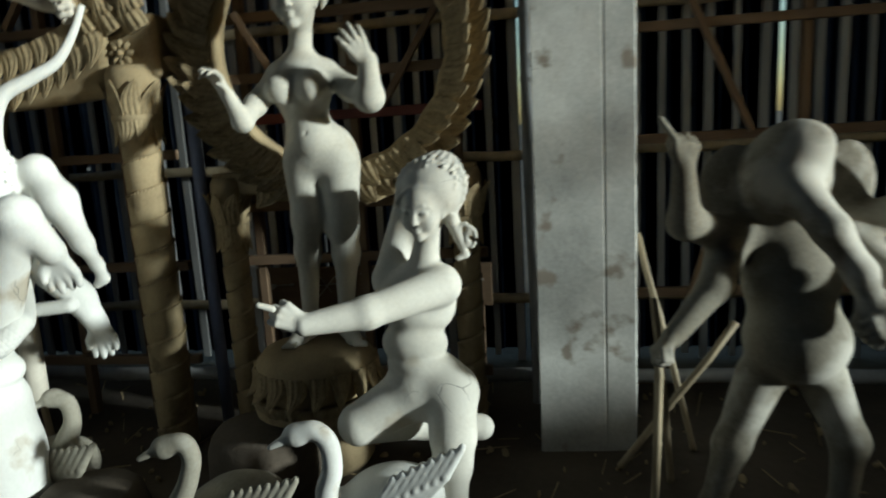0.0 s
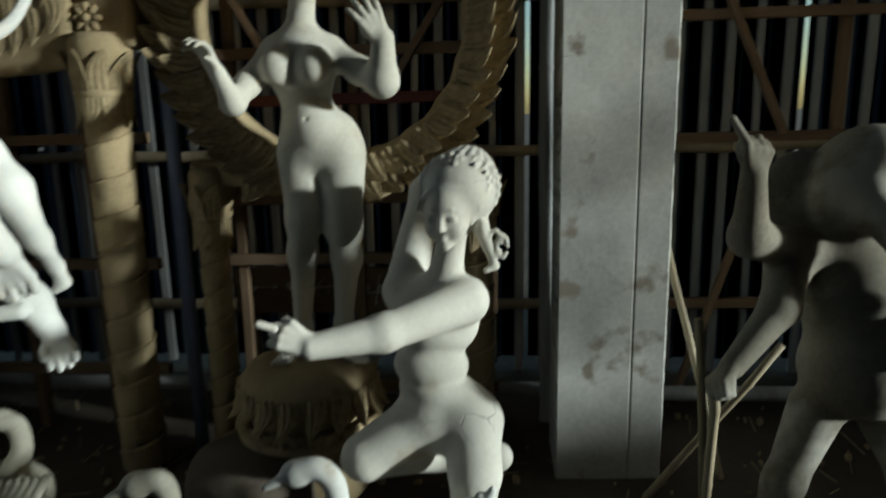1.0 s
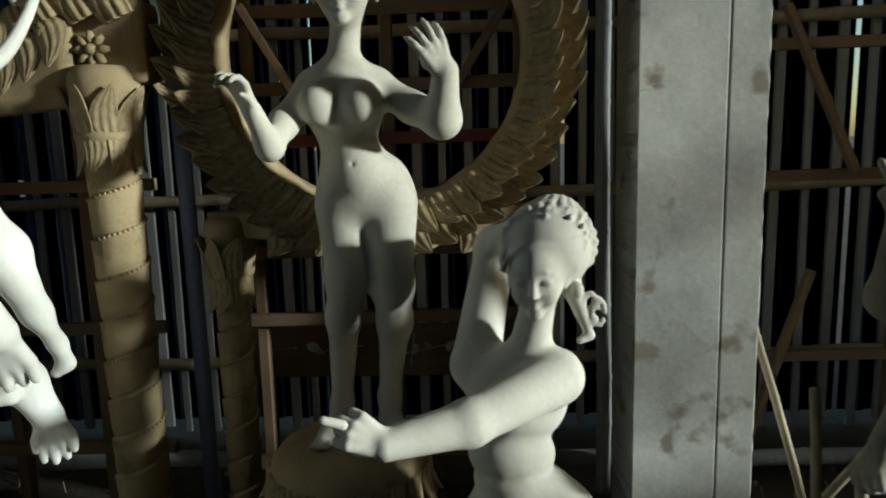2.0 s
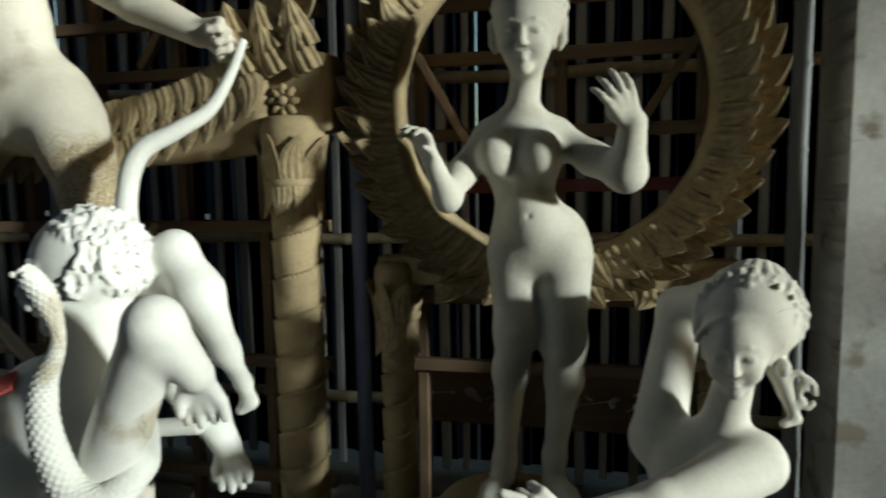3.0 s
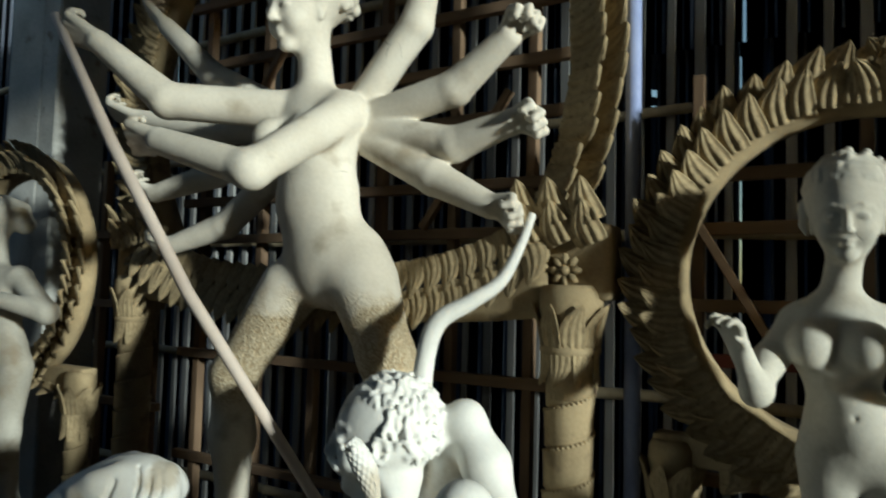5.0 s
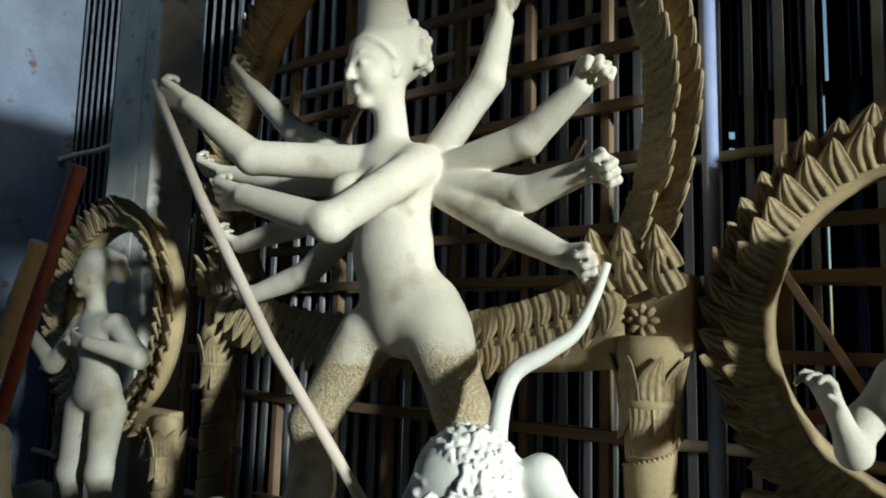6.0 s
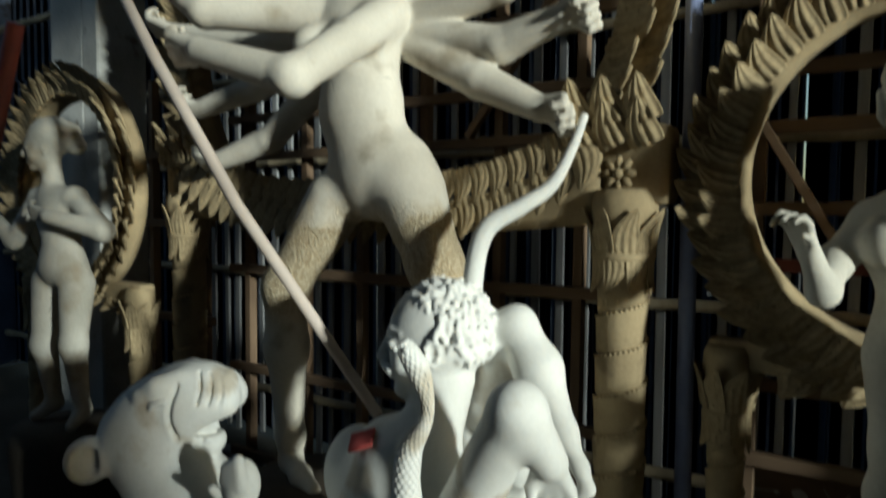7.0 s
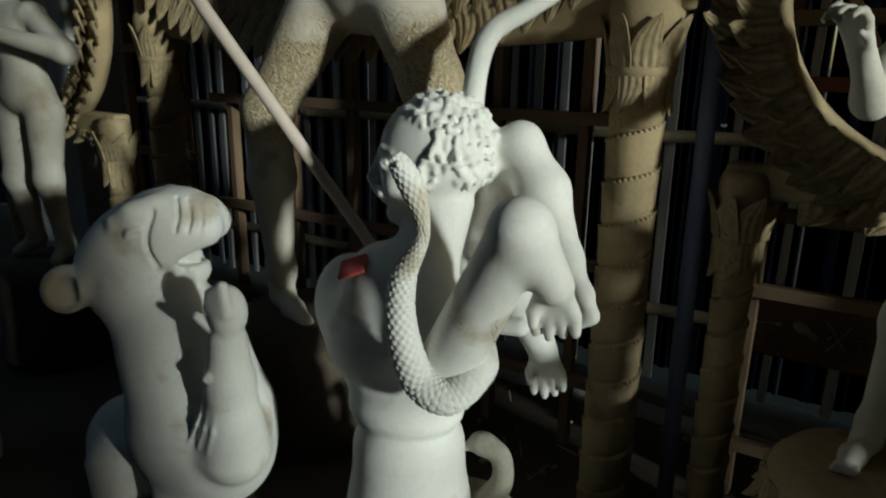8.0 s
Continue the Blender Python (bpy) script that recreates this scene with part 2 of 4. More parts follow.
        for a in corner:
            for axis in range(3):
                if a[axis]:
                    continue
                b = tuple(v + (i == axis) for i, v in enumerate(a))
                fa, fb = cell(f, a), cell(f, b)
                cross = (fa < 0) != (fb < 0)
                t = np.where(cross, fa / np.where(cross, fa - fb, 1), 0)
                for i in range(3):
                    total[..., i] += np.where(cross, a[i] + (t if i == axis else 0), 0)
                count += cross
        used = count > 0
        index = np.full(used.shape, -1, int)
        index[used] = np.arange(used.sum())
        where = np.argwhere(used)
        verts = (where + total[used] / count[used][:, None]) * res + lo
        faces = []
        for axis in range(3):
            u, v = [i for i in range(3) if i != axis]
            lower = [slice(1, -1)] * 3
            lower[axis] = slice(0, -1)
            upper = list(lower)
            upper[axis] = slice(1, None)
            a, b = inside[tuple(lower)], inside[tuple(upper)]
            hits = np.argwhere(a != b)
            flip = a[a != b]
            hits[:, u] += 1
            hits[:, v] += 1
            quad = []
            for du, dv in ((0, 0), (1, 0), (1, 1), (0, 1)):
                c = hits.copy()
                c[:, u] -= 1 - du
                c[:, v] -= 1 - dv
                quad.append(index[c[:, 0], c[:, 1], c[:, 2]])
            quad = np.stack(quad, 1)
            if axis == 1:
                flip = ~flip
            quad[~flip] = quad[~flip][:, ::-1]
            faces.append(quad)
        faces = np.concatenate(faces)
        me = bpy.data.meshes.new(name)
        me.from_pydata((verts - np.array(base)).tolist(), [], faces.tolist())
        me.materials.append(mat)
        me.polygons.foreach_set("use_smooth", [True] * len(me.polygons))
        me.update()
        ob = new(name, me)
        ob.location = base
        return ob


# ---- the shed: ground, walls, roof, posts ----
def plain(name, size, centre, mat, label, category, bevel=0.01, turn=(0, 0, 0)):
    bm = bmesh.new()
    box(bm, size, bevel=bevel)
    ob = link_mesh(name, bm, mat, False)
    ob.matrix_world = pose(*centre, *turn)
    return tagged(ob, label, category, kind="structure")


def make_ground():
    bm = bmesh.new()
    xs = [-300, -80, -25, *np.linspace(-9, 5, 57), 25, 80, 300]
    ys = [-300, -80, -25, *np.linspace(-5, 5, 41), 25, 80, 300]
    grid = [[bm.verts.new((x, y, -0.02 + 0.03 * noise.noise((x * 1.3, y * 1.3, 0)) + 0.012 * noise.noise((x * 5, y * 5, 3)))) for x in xs] for y in ys]
    for a, b in zip(grid, grid[1:]):
        for i in range(len(xs) - 1):
            bm.faces.new((a[i], a[i + 1], b[i + 1], b[i]))
    tagged(link_mesh("ground", bm, EARTH), "dark trodden earth floor with crumbs of clay", "ground", kind="structure")


HOLES = [(-1.70, 2.70, 0.035), (-1.70, 2.63, 0.012), (-5.70, 3.46, 0.10), (-5.70, 3.10, 0.04), (-5.59, 2.57, 0.12), (-2.82, 1.31, 0.03), (-2.82, 1.25, 0.02), (-3.88, 1.33, 0.03), (-3.88, 1.27, 0.03), (-1.68, 1.26, 0.012), (-1.19, 0.40, 0.02), (-6.86, 4.0, 0.05)]


def corrugated(bm, x0, x1, z0, z1, pitch=0.135, depth=0.02):
    """A ribbed sheet in the plane y = 0, with rust holes through it."""
    line = []
    x = x0
    while x < x1:
        line += [(x, 0), (x + pitch * 0.62, 0), (x + pitch * 0.70, -depth), (x + pitch * 0.92, -depth)]
        x += pitch
    line = [q for q in line if q[0] < x1] + [(x1, 0)]
    holes = sorted((hx, hz, hh) for hx, hz, hh in HOLES if x0 < hx < x1 and z0 < hz < z1)
    cuts = sorted({z0, z1} | {v for _, hz, hh in holes for v in (hz - hh / 2, hz + hh / 2) if z0 < v < z1})
    xs = sorted(set(line) | {(hx + d, 0) for hx, _, _ in holes for d in (-0.013, 0.013)})
    grid = [[bm.verts.new((x, y, z)) for x, y in xs] for z in cuts]
    for a, b in zip(grid, grid[1:]):
        for i in range(len(xs) - 1):
            mx, mz = (xs[i][0] + xs[i + 1][0]) / 2, (a[i].co.z + b[i].co.z) / 2
            if not any(abs(mx - hx) < 0.013 and abs(mz - hz) < hh / 2 for hx, hz, hh in holes):
                bm.faces.new((a[i], a[i + 1], b[i + 1], b[i]))
    bmesh.ops.solidify(bm, geom=bm.faces[:], thickness=0.002)


def make_back_wall():
    """Tin sheets behind grey battens; a few gaps between the sheets let the day through."""
    y = 3.98
    wall = empty("wall_back", (0, y, 0), "wall of dark tin sheets behind upright grey battens", "wall", kind="structure")
    edges = [-8.6, -6.9, -5.35, -3.72, -2.62, -1.30, -0.07, 1.33, 2.9, 5.6]
    for i, (a, b) in enumerate(zip(edges, edges[1:])):
        bm = bmesh.new()
        corrugated(bm, a + 0.004, b - (0.020 if i in (5, 6) else 0.003), 0.04, 2.9)
        part("sheet", bm, TIN, wall, smooth=False)
        bm = bmesh.new()
        corrugated(bm, a + 0.02, b + (0.006 if i != 3 else -0.02), 2.84, 5.6)
        upper = part("sheet", bm, TIN, wall, smooth=False)
        upper.location.y = 0.03
    bm = bmesh.new()
    box(bm, (0.042, 0.022, 4.3), bevel=0.005)
    me = link_mesh("batten", bm, GREYWOOD, False)
    me.parent = wall
    me.location = (-5.55, -0.06, 2.15)
    for i in range(1, 103):
        x = -8.5 + 0.135 * i + 0.012 * math.sin(i * 5.1)
        if x < -5.6 or any(abs(x - h[0]) < 0.035 for h in HOLES):
            continue
        share("batten", me.data, wall, pose(x, -0.06, 2.15 + 0.02 * math.sin(i * 2.3), 0, 0.35 * math.sin(i * 3.7), 0) @ Matrix.Diagonal((0.8 + 0.35 * abs(math.sin(i * 1.9)), 1, 1, 1)))
    for z, r in ((0.35, 0.03), (1.18, 0.028), (1.95, 0.03), (2.545, 0.026), (3.4, 0.03)):
        pole(wall, (-8.5, -0.11, z), (5.5, -0.11, z + 0.06), r, BAMBOO)


def pole(parent, a, b, r, mat, name="bamboo_pole"):
    """A bamboo pole with swollen joints."""
    a, b = Vector(a), Vector(b)
    length = (b - a).length
    pts, rad = [], []
    s, k = 0.0, 0
    while s < length:
        for ds, f in ((0, 1.0), (0.012, 1.12), (0.024, 1.0)):
            if s + ds < length:
                pts.append(a + (b - a) * ((s + ds) / length) + Vector((0.004 * math.sin(k), 0.004 * math.cos(k * 2), 0.006 * math.sin(k * 1.7))))
                rad.append(r * f)
        s += 0.26 + 0.06 * math.sin(k * 2.1 + r * 90)
        k += 1
    pts.append(b), rad.append(r)
    bm = bmesh.new()
    tube(bm, pts, rad, 10)
    return part(name, bm, mat, parent)


def beam(parent, a, b, w, h, mat, name="rail"):
    a, b = Vector(a), Vector(b)
    d = b - a
    bm = bmesh.new()
    turn = d.to_track_quat("Z", "Y").to_matrix().to_4x4()
    box(bm, (w, h, d.length), bevel=0.004)
    ob = part(name, bm, mat, parent, smooth=False)
    ob.matrix_basis = Matrix.Translation((a + b) / 2) @ turn
    return ob


def make_post(name, x, y, w, d, label):
    """A concrete post with ragged arrises and a shallow joint down its face."""
    bm = bmesh.new()
    nz = 220
    joint = 0.69
    us = [0, 0.02, 0.2, 0.4, joint - 0.015, joint, joint + 0.015, 0.8, 0.9, 0.98, 1]
    loops = []
    for k in range(nz + 1):
        z = -0.1 + 4.3 * k / nz
        chip = 0.016 * abs(noise.noise((x, z * 9, 0))) + 0.085 * max(0, noise.noise((x, z * 23, 5)) - 0.05)
        chip2 = 0.008 * abs(noise.noise((x + 9, z * 11, 0)))
        row = []
        for u in us:
            dy = 0.006 if u == joint else 0
            px = -w / 2 + w * u + (chip if u == 0 else 0) - (chip2 if u == 1 else 0)
            row.append(bm.verts.new((px, -d / 2 + dy + 0.002 * noise.noise((u * 4, z * 6, x)) + (0.012 if u in (0, 1) else 0), z)))
        row.append(bm.verts.new((w / 2, d / 2, z)))
        row.append(bm.verts.new((-w / 2 + 0.004, d / 2, z)))
        loops.append(row)
    for a, b in zip(loops, loops[1:]):
        for i in range(len(a)):
            j = (i + 1) % len(a)
            bm.faces.new((a[i], a[j], b[j], b[i]))
    bm.faces.new(loops[0][::-1])
    bm.faces.new(loops[-1])
    ob = link_mesh(name, bm, CEMENT, False)
    ob.location = (x, y, 0)
    return tagged(ob, label, "post", kind="structure")


make_ground()
make_back_wall()
make_post("pillar_1", 0.189, 2.92, 0.413, 0.30, "limewashed concrete post with chipped edges and stains")
make_post("pillar_2", -5.30, 3.06, 0.55, 0.32, "grey concrete post beside the tin wall")
plain("wall_left", (0.12, 6.7, 5.6), (-8.6, 0.75, 2.8), TIN, "dark blue-grey sheeted side wall", "wall")
# Unseen walls and roof, added to shape the light; their edges bound the sun.
plain("wall_right_back", (0.12, 2.33, 4.3), (5.6, 2.915, 2.15), TIN, "unseen side wall behind the opening, added to block light", "wall")
plain("wall_right_front", (0.12, 2.25, 4.3), (5.6, -1.475, 2.15), TIN, "unseen side wall before the opening, added to block light", "wall")
plain("wall_right_low", (0.12, 2.10, 1.12), (5.6, 0.70, 0.56), TIN, "unseen low wall under the opening, added to block light", "wall")
plain("ceiling", (10.2, 6.9, 0.10), (0.65, 0.7, 4.42), TIN, "unseen tin roof, added to block sky light", "roof")
plain("wall_front", (14.2, 0.12, 4.3), (-1.5, -2.6, 2.15), TIN, "unseen front wall, added to block sky light", "wall")
# Unseen rails, added so that their shadow bands fall on the pillar.
rails = empty("opening_rails", (5.6, 0.70, 0), "unseen rails across the side opening, added for shadow bands", "rails", kind="structure")
for z in (1.53, 2.15, 2.95):
    pole(rails, (0, -1.04, z), (0, 1.04, z), 0.045, BAMBOO)


# ---- leaf arches on spiral columns ----
def leaf_mesh():
    """A teardrop clay leaf with nested raised ribs and a lifted, swept tip; it lies in x-z, its root at the origin, its tip up."""
    bm = bmesh.new()
    nu, nv = 19, 9
    front = []
    for j in range(nv):
        v = j / (nv - 1)
        half = 0.80 * (v + 0.12) ** 0.30 * (1 - v) ** 0.72 + 0.004
        row = []
        for i in range(nu):
            u = 2 * i / (nu - 1) - 1
            rib = 0.044 * math.cos(11.6 * u + 0.8) * (1 - 0.75 * v)
            dome = 0.20 * (1 - u * u) * (1 - 0.8 * v) + 0.09 * u * (1 - v) + 0.50 * v ** 2.2
            row.append(bm.verts.new((u * half + 0.34 * v * v - 0.08 * math.sin(3 * v), -0.10 - dome - rib, v)))
        front.append(row)
    for a, b in zip(front, front[1:]):
        for i in range(nu - 1):
            bm.faces.new((a[i], a[i + 1], b[i + 1], b[i]))
    rim = [r[0] for r in front] + front[-1][1:-1] + [r[-1] for r in front[::-1]] + front[0][1:-1][::-1]
    back = [bm.verts.new((p.co.x * 0.92, 0.04 - 0.44 * max(0, p.co.z) ** 2.2, p.co.z * 0.97)) for p in rim]
    for i in range(len(rim)):
        j = (i + 1) % len(rim)
        bm.faces.new((rim[j], rim[i], back[i], back[j]))
    bm.faces.new(back)
    bmesh.ops.recalc_face_normals(bm, faces=bm.faces)
    me = bpy.data.meshes.new("leaf")
    bm.to_mesh(me)
    bm.free()
    me.materials.append(OCHRE)
    me.polygons.foreach_set("use_smooth", [True] * len(me.polygons))
    return me


LEAF = leaf_mesh()


def rosette(parent, x, y, z, r):
    bm = bmesh.new()
    for k in range(8):
        a = 2 * math.pi * k / 8
        v = bmesh.ops.create_icosphere(bm, subdivisions=1, radius=1)["verts"]
        bmesh.ops.transform(bm, verts=v, matrix=pose(r * 0.62 * math.cos(a), 0, r * 0.62 * math.sin(a), 0, -math.degrees(a), 0) @ Matrix.Diagonal((r * 0.42, r * 0.25, r * 0.24, 1)))
    v = bmesh.ops.create_icosphere(bm, subdivisions=2, radius=1)["verts"]
    bmesh.ops.transform(bm, verts=v, matrix=Matrix.Diagonal((r * 0.32, r * 0.38, r * 0.32, 1)))
    part("rosette", bm, OCHRE, parent).location = (x, y, z)


def spiral_column(parent, x, y, top, r, turns=9.0):
    """Shaft with a winding groove and rows of beads, and a lotus capital on a collar."""
    bm = bmesh.new()
    seg, nz = 36, 300
    rings = []
    for k in range(nz + 1):
        z = top * k / nz
        ring = []
        for i in range(seg):
            a = 2 * math.pi * i / seg
            turn = (turns * z / top - a / (2 * math.pi)) % 1
            rr = r * (1 + 0.06 * (1 - z / top)) + 0.006 * (turn - 0.5) - 0.007 * math.exp(-((turn - 0.04) / 0.035) ** 2) + 0.003 * noise.noise((4 * math.cos(a), 4 * math.sin(a), 7 * z + 3 * x))
            ring.append(bm.verts.new((rr * math.cos(a), rr * math.sin(a), z)))
        rings.append(ring)
    for a, b in zip(rings, rings[1:]):
        for k in range(seg):
            bm.faces.new((a[k], a[(k + 1) % seg], b[(k + 1) % seg], b[k]))
    bm.faces.new(rings[0][::-1])
    bm.faces.new(rings[-1])
    shaft = part("shaft", bm, OCHRE, parent)
    shaft.location = (x, y, 0)
    bm = bmesh.new()
    count = int(turns * 34)
    for k in range(count):
        if (k // 8) % 4 == 3:
            continue
        f = k / count
        a = 2 * math.pi * (turns * f - 0.97)
        bmesh.ops.create_icosphere(bm, subdivisions=1, radius=0.0065, matrix=Matrix.Translation((r * (1.08 - 0.06 * f) * math.cos(a), r * (1.08 - 0.06 * f) * math.sin(a), f * top)))
    beads = part("beading", bm, OCHRE, shaft)
    tagged(beads, kind="stuff")
    bm = bmesh.new()
    lathe(bm, [(r * 0.98, -0.02), (r * 1.0, 0.02), (r * 1.08, 0.09), (r * 1.16, 0.125), (r * 1.26, 0.135), (r * 1.28, 0.15), (r * 1.18, 0.16), (r * 1.10, 0.17), (r * 1.16, 0.22), (r * 1.30, 0.27), (r * 1.34, 0.30), (r * 1.30, 0.335), (r * 1.1, 0.36)])
    cap = part("capital", bm, OCHRE, parent)
    cap.location = (x, y, top)
    for row, (z, s, flip, lean) in enumerate(((0.145, 0.125, 180, -3), (0.155, 0.150, 0, 9))):
        for k in range(8):
            a = 45 * k + 22.5 * row
            share("petal", LEAF, cap, pose(0, 0, z, 0, 0, a) @ pose(0, -r * 1.06, 0, lean, flip, 0) @ Matrix.Diagonal((s * 0.62, s * 0.30, s, 1)))
    return shaft


def ring_band(parent, cx, y, cz, r0, r1, depth=0.07, a0=-65, a1=245):
    """The flat clay hoop that carries the leaves."""
    bm = bmesh.new()
    n = 72
    loops = []
    for k in range(n + 1):
        a = radians(a0 + (a1 - a0) * k / n)
        c, s = math.cos(a), math.sin(a)
        w = 0.006 * math.sin(k * 1.7)
        loops.append([bm.verts.new((r * c, yy, r * s)) for r, yy in ((r0 + w, -depth * 0.6), (r0 + 0.03, -depth), (r1 - 0.05, -depth * 0.8), (r1 + w, -depth * 0.2), (r1, depth * 0.4), (r0, depth * 0.4))])
    for a, b in zip(loops, loops[1:]):
        for i in range(6):
            bm.faces.new((a[i], a[(i + 1) % 6], b[(i + 1) % 6], b[i]))
    bm.faces.new(loops[0])
    bm.faces.new(loops[-1][::-1])
    bmesh.ops.recalc_face_normals(bm, faces=bm.faces)
    band = part("hoop", bm, OCHRE, parent)
    band.location = (cx, y, cz)
    return band


def hoop_leaves(band, r0, r1, count, size, a0=-60, a1=240):
    """Two rows of leaves pointing outwards, the inner row over the roots of the outer."""
    rng = random.Random(count)
    for row, (r, s, lift) in enumerate(((r0 + (r1 - r0) * 0.66, size, -0.040), (r0 + (r1 - r0) * 0.20, size * 0.95, -0.068))):
        for k in range(count):
            a = a0 + (a1 - a0) * (k + 0.5 * row) / count
            if a > a1:
                continue
            side = 1 if a < 90 else -1
            share("leaf", LEAF, band, pose(0, 0, 0, 0, -a, 0) @ pose(r, lift, 0, 0, 90 - 14 * side, 0) @ pose(0, 0, 0, 15 + rng.uniform(-4, 4), 0, rng.uniform(-5, 5)) @ Matrix.Diagonal((-s * 0.80 * side, s * 0.62, s * 0.92 * rng.uniform(0.93, 1.07), 1)))


def small_arch(x, y, label):
    arch = empty("leaf_arch", (x, y, 0), label, "arch", "leaf arches")
    band = ring_band(arch, 0, 0, 1.755, 0.49, 0.62, 0.07, -86, 266)
    hoop_leaves(band, 0.49, 0.62, 46, 0.150, -80, 260)
    for side in (-1, 1):
        spiral_column(arch, side * 0.54, 0.02, 0.86, 0.058, 7)
    bm = bmesh.new()
    box(bm, (1.20, 0.09, 0.10), bevel=0.015)
    lintel = part("lintel", bm, OCHRE, arch)
    lintel.location = (0, 0.03, 1.19)
    for side in (-1, 1):
        rosette(arch, side * 0.27, -0.05, 1.20, 0.055)
    for k in range(7):
        share("leaf", LEAF, lintel, pose(-0.5 + 0.165 * k, -0.03, -0.04, 14, 180, 0) @ Matrix.Diagonal((0.12, 0.07, 0.08, 1)))
    return arch


def great_arch(x, y):
    arch = empty("leaf_arch", (x, y, 0), "great ochre clay leaf arch on two spiral columns", "arch", "leaf arches")
    band = ring_band(arch, 0, 0.08, 2.55, 1.12, 1.27, 0.08, -32, 212)
    hoop_leaves(band, 1.12, 1.27, 60, 0.175, -30, 210)
    for side in (-1, 1):
        spiral_column(arch, side * 1.145, 0, 1.36, 0.082, 10)
        bm = bmesh.new()
        box(bm, (0.30, 0.16, 0.26), bevel=0.03)
        part("block", bm, OCHRE, arch).location = (side * 1.14, 0.05, 1.80)
        rosette(arch, side * 1.14, -0.05, 1.77, 0.06)
        for k in range(6):
            share("leaf", LEAF, arch, pose(side * (1.02 + 0.11 * (k % 3)), -0.05 - 0.02 * (k // 3), 1.86 + 0.07 * (k // 3), 10, -side * 24, 0) @ Matrix.Diagonal((0.12 * side, 0.10, 0.15, 1)))
        rosette(arch, side * 0.93, -0.03, 1.68, 0.06)
    bm = bmesh.new()
    n = 40
    loops = []
    for k in range(n + 1):
        u = -1 + 2 * k / n
        lo = 1.56 + 0.05 * abs(u) ** 3
        hi = 1.66 + 0.24 * abs(u) ** 3
        loops.append([bm.verts.new((u * 1.08, yy, z)) for yy, z in ((-0.03, lo), (-0.06, lo + 0.04), (-0.05, hi - 0.02), (-0.02, hi), (0.06, hi), (0.06, lo))])
    for a, b in zip(loops, loops[1:]):
        for i in range(6):
            bm.faces.new((a[i], a[(i + 1) % 6], b[(i + 1) % 6], b[i]))
    bm.faces.new(loops[0])
    bm.faces.new(loops[-1][::-1])
    bmesh.ops.recalc_face_normals(bm, faces=bm.faces)
    lintel = part("lintel", bm, OCHRE, arch)
    for row in (0, 1):
        for k in range(28):
            u = -0.98 + 1.96 * (k + 0.5 * row) / 28
            if abs(u) > 1:
                continue
            side = 1 if u > 0 else -1
            z = 1.66 + 0.24 * abs(u) ** 3 - 0.02 + 0.03 * (1 - row)
            share("leaf", LEAF, lintel, pose(u * 1.08, -0.03 - 0.035 * row, z + 0.10 - 0.09 * row, 12, 180 - 22 * side, 0) @ Matrix.Diagonal((0.105 * side, 0.055, 0.15, 1)))
    return arch


ARCH = small_arch(-0.855, 2.90, "ochre clay leaf arch on spiral columns behind a standing statue")
left_arch = copy_thing(ARCH, pose(-4.82, 2.66, 0.0))
tagged(left_arch, "ochre clay leaf arch behind the youth statue")
great_arch(-2.85, 2.78)


# ---- timber lattices behind the arches, poles and pipes ----
def lattice(name, x, y, z0, z1, width, posts, rails, label, diagonals=()):
    ob = empty(name, (x, y, 0), label, "frame")
    for px in posts:
        beam(ob, (px, 0, z0), (px + 0.01, 0, z1), 0.05, 0.04, WOOD, "upright")
    for z, mat in rails:
        beam(ob, (-width / 2, -0.045, z), (width / 2, -0.045, z + 0.012), 0.04, 0.045, mat, "rail")
    for a, b in diagonals:
        beam(ob, (a[0], -0.09, a[1]), (b[0], -0.09, b[1]), 0.04, 0.03, WOOD, "brace")
    return ob


lattice("lattice_screen", -0.86, 3.14, 0.0, 2.5, 1.25, (-0.5, 0.02, 0.5), ((0.22, WOOD), (0.80, WOOD), (1.06, WOOD), (1.47, PAINTRED), (1.66, WOOD), (1.93, WOOD), (2.12, WOOD)),
        "raw timber frame behind the standing statue's arch", (((-0.48, 1.95), (-0.22, 1.50)), ((0.50, 2.0), (0.18, 1.50))))
lattice("lattice_screen", -2.85, 3.10, 0.0, 3.9, 2.3, (-1.05, -0.62, -0.25, 0.12, 0.5, 0.86), ((0.3, WOOD), (0.78, WOOD), (1.32, WOOD), (1.92, WOOD), (2.12, WOOD), (2.40, WOOD), (2.62, WOOD), (2.86, WOOD), (3.2, WOOD)),
        "raw timber lattice behind the great arch", (((0.4, 1.95), (0.8, 2.5)), ((-0.4, 2.9), (-0.9, 2.2)), ((0.1, 2.5), (0.45, 3.1))))
lattice("lattice_screen", -4.72, 3.05, 0.0, 2.4, 1.25, (-0.5, 0.02, 0.5), ((0.3, WOOD), (1.0, WOOD), (1.55, WOOD), (1.95, WOOD)), "raw timber frame behind the youth's arch")
lattice("lattice_screen", 0.95, 3.45, 0.0, 2.4, 1.5, (-0.55, 0.3), ((0.06, WOOD), (0.52, WOOD), (1.28, WOOD), (1.80, WOOD)), "raw timber frame leaning on the battens beside the post", (((-0.25, 1.95), (0.05, 1.30)), ((-0.1, 0.9), (-0.35, 0.1))))


def loose_pole(name, a, b, r, mat, label, category="pole", joints=True):
    if joints:
        ob = pole(None, a, b, r, mat, name)
    else:
        bm = bmesh.new()
        tube(bm, [a, Vector(a).lerp(Vector(b), 0.5), b], [r, r, r], 16)
        ob = part(name, bm, mat)
    return tagged(ob, label, category)


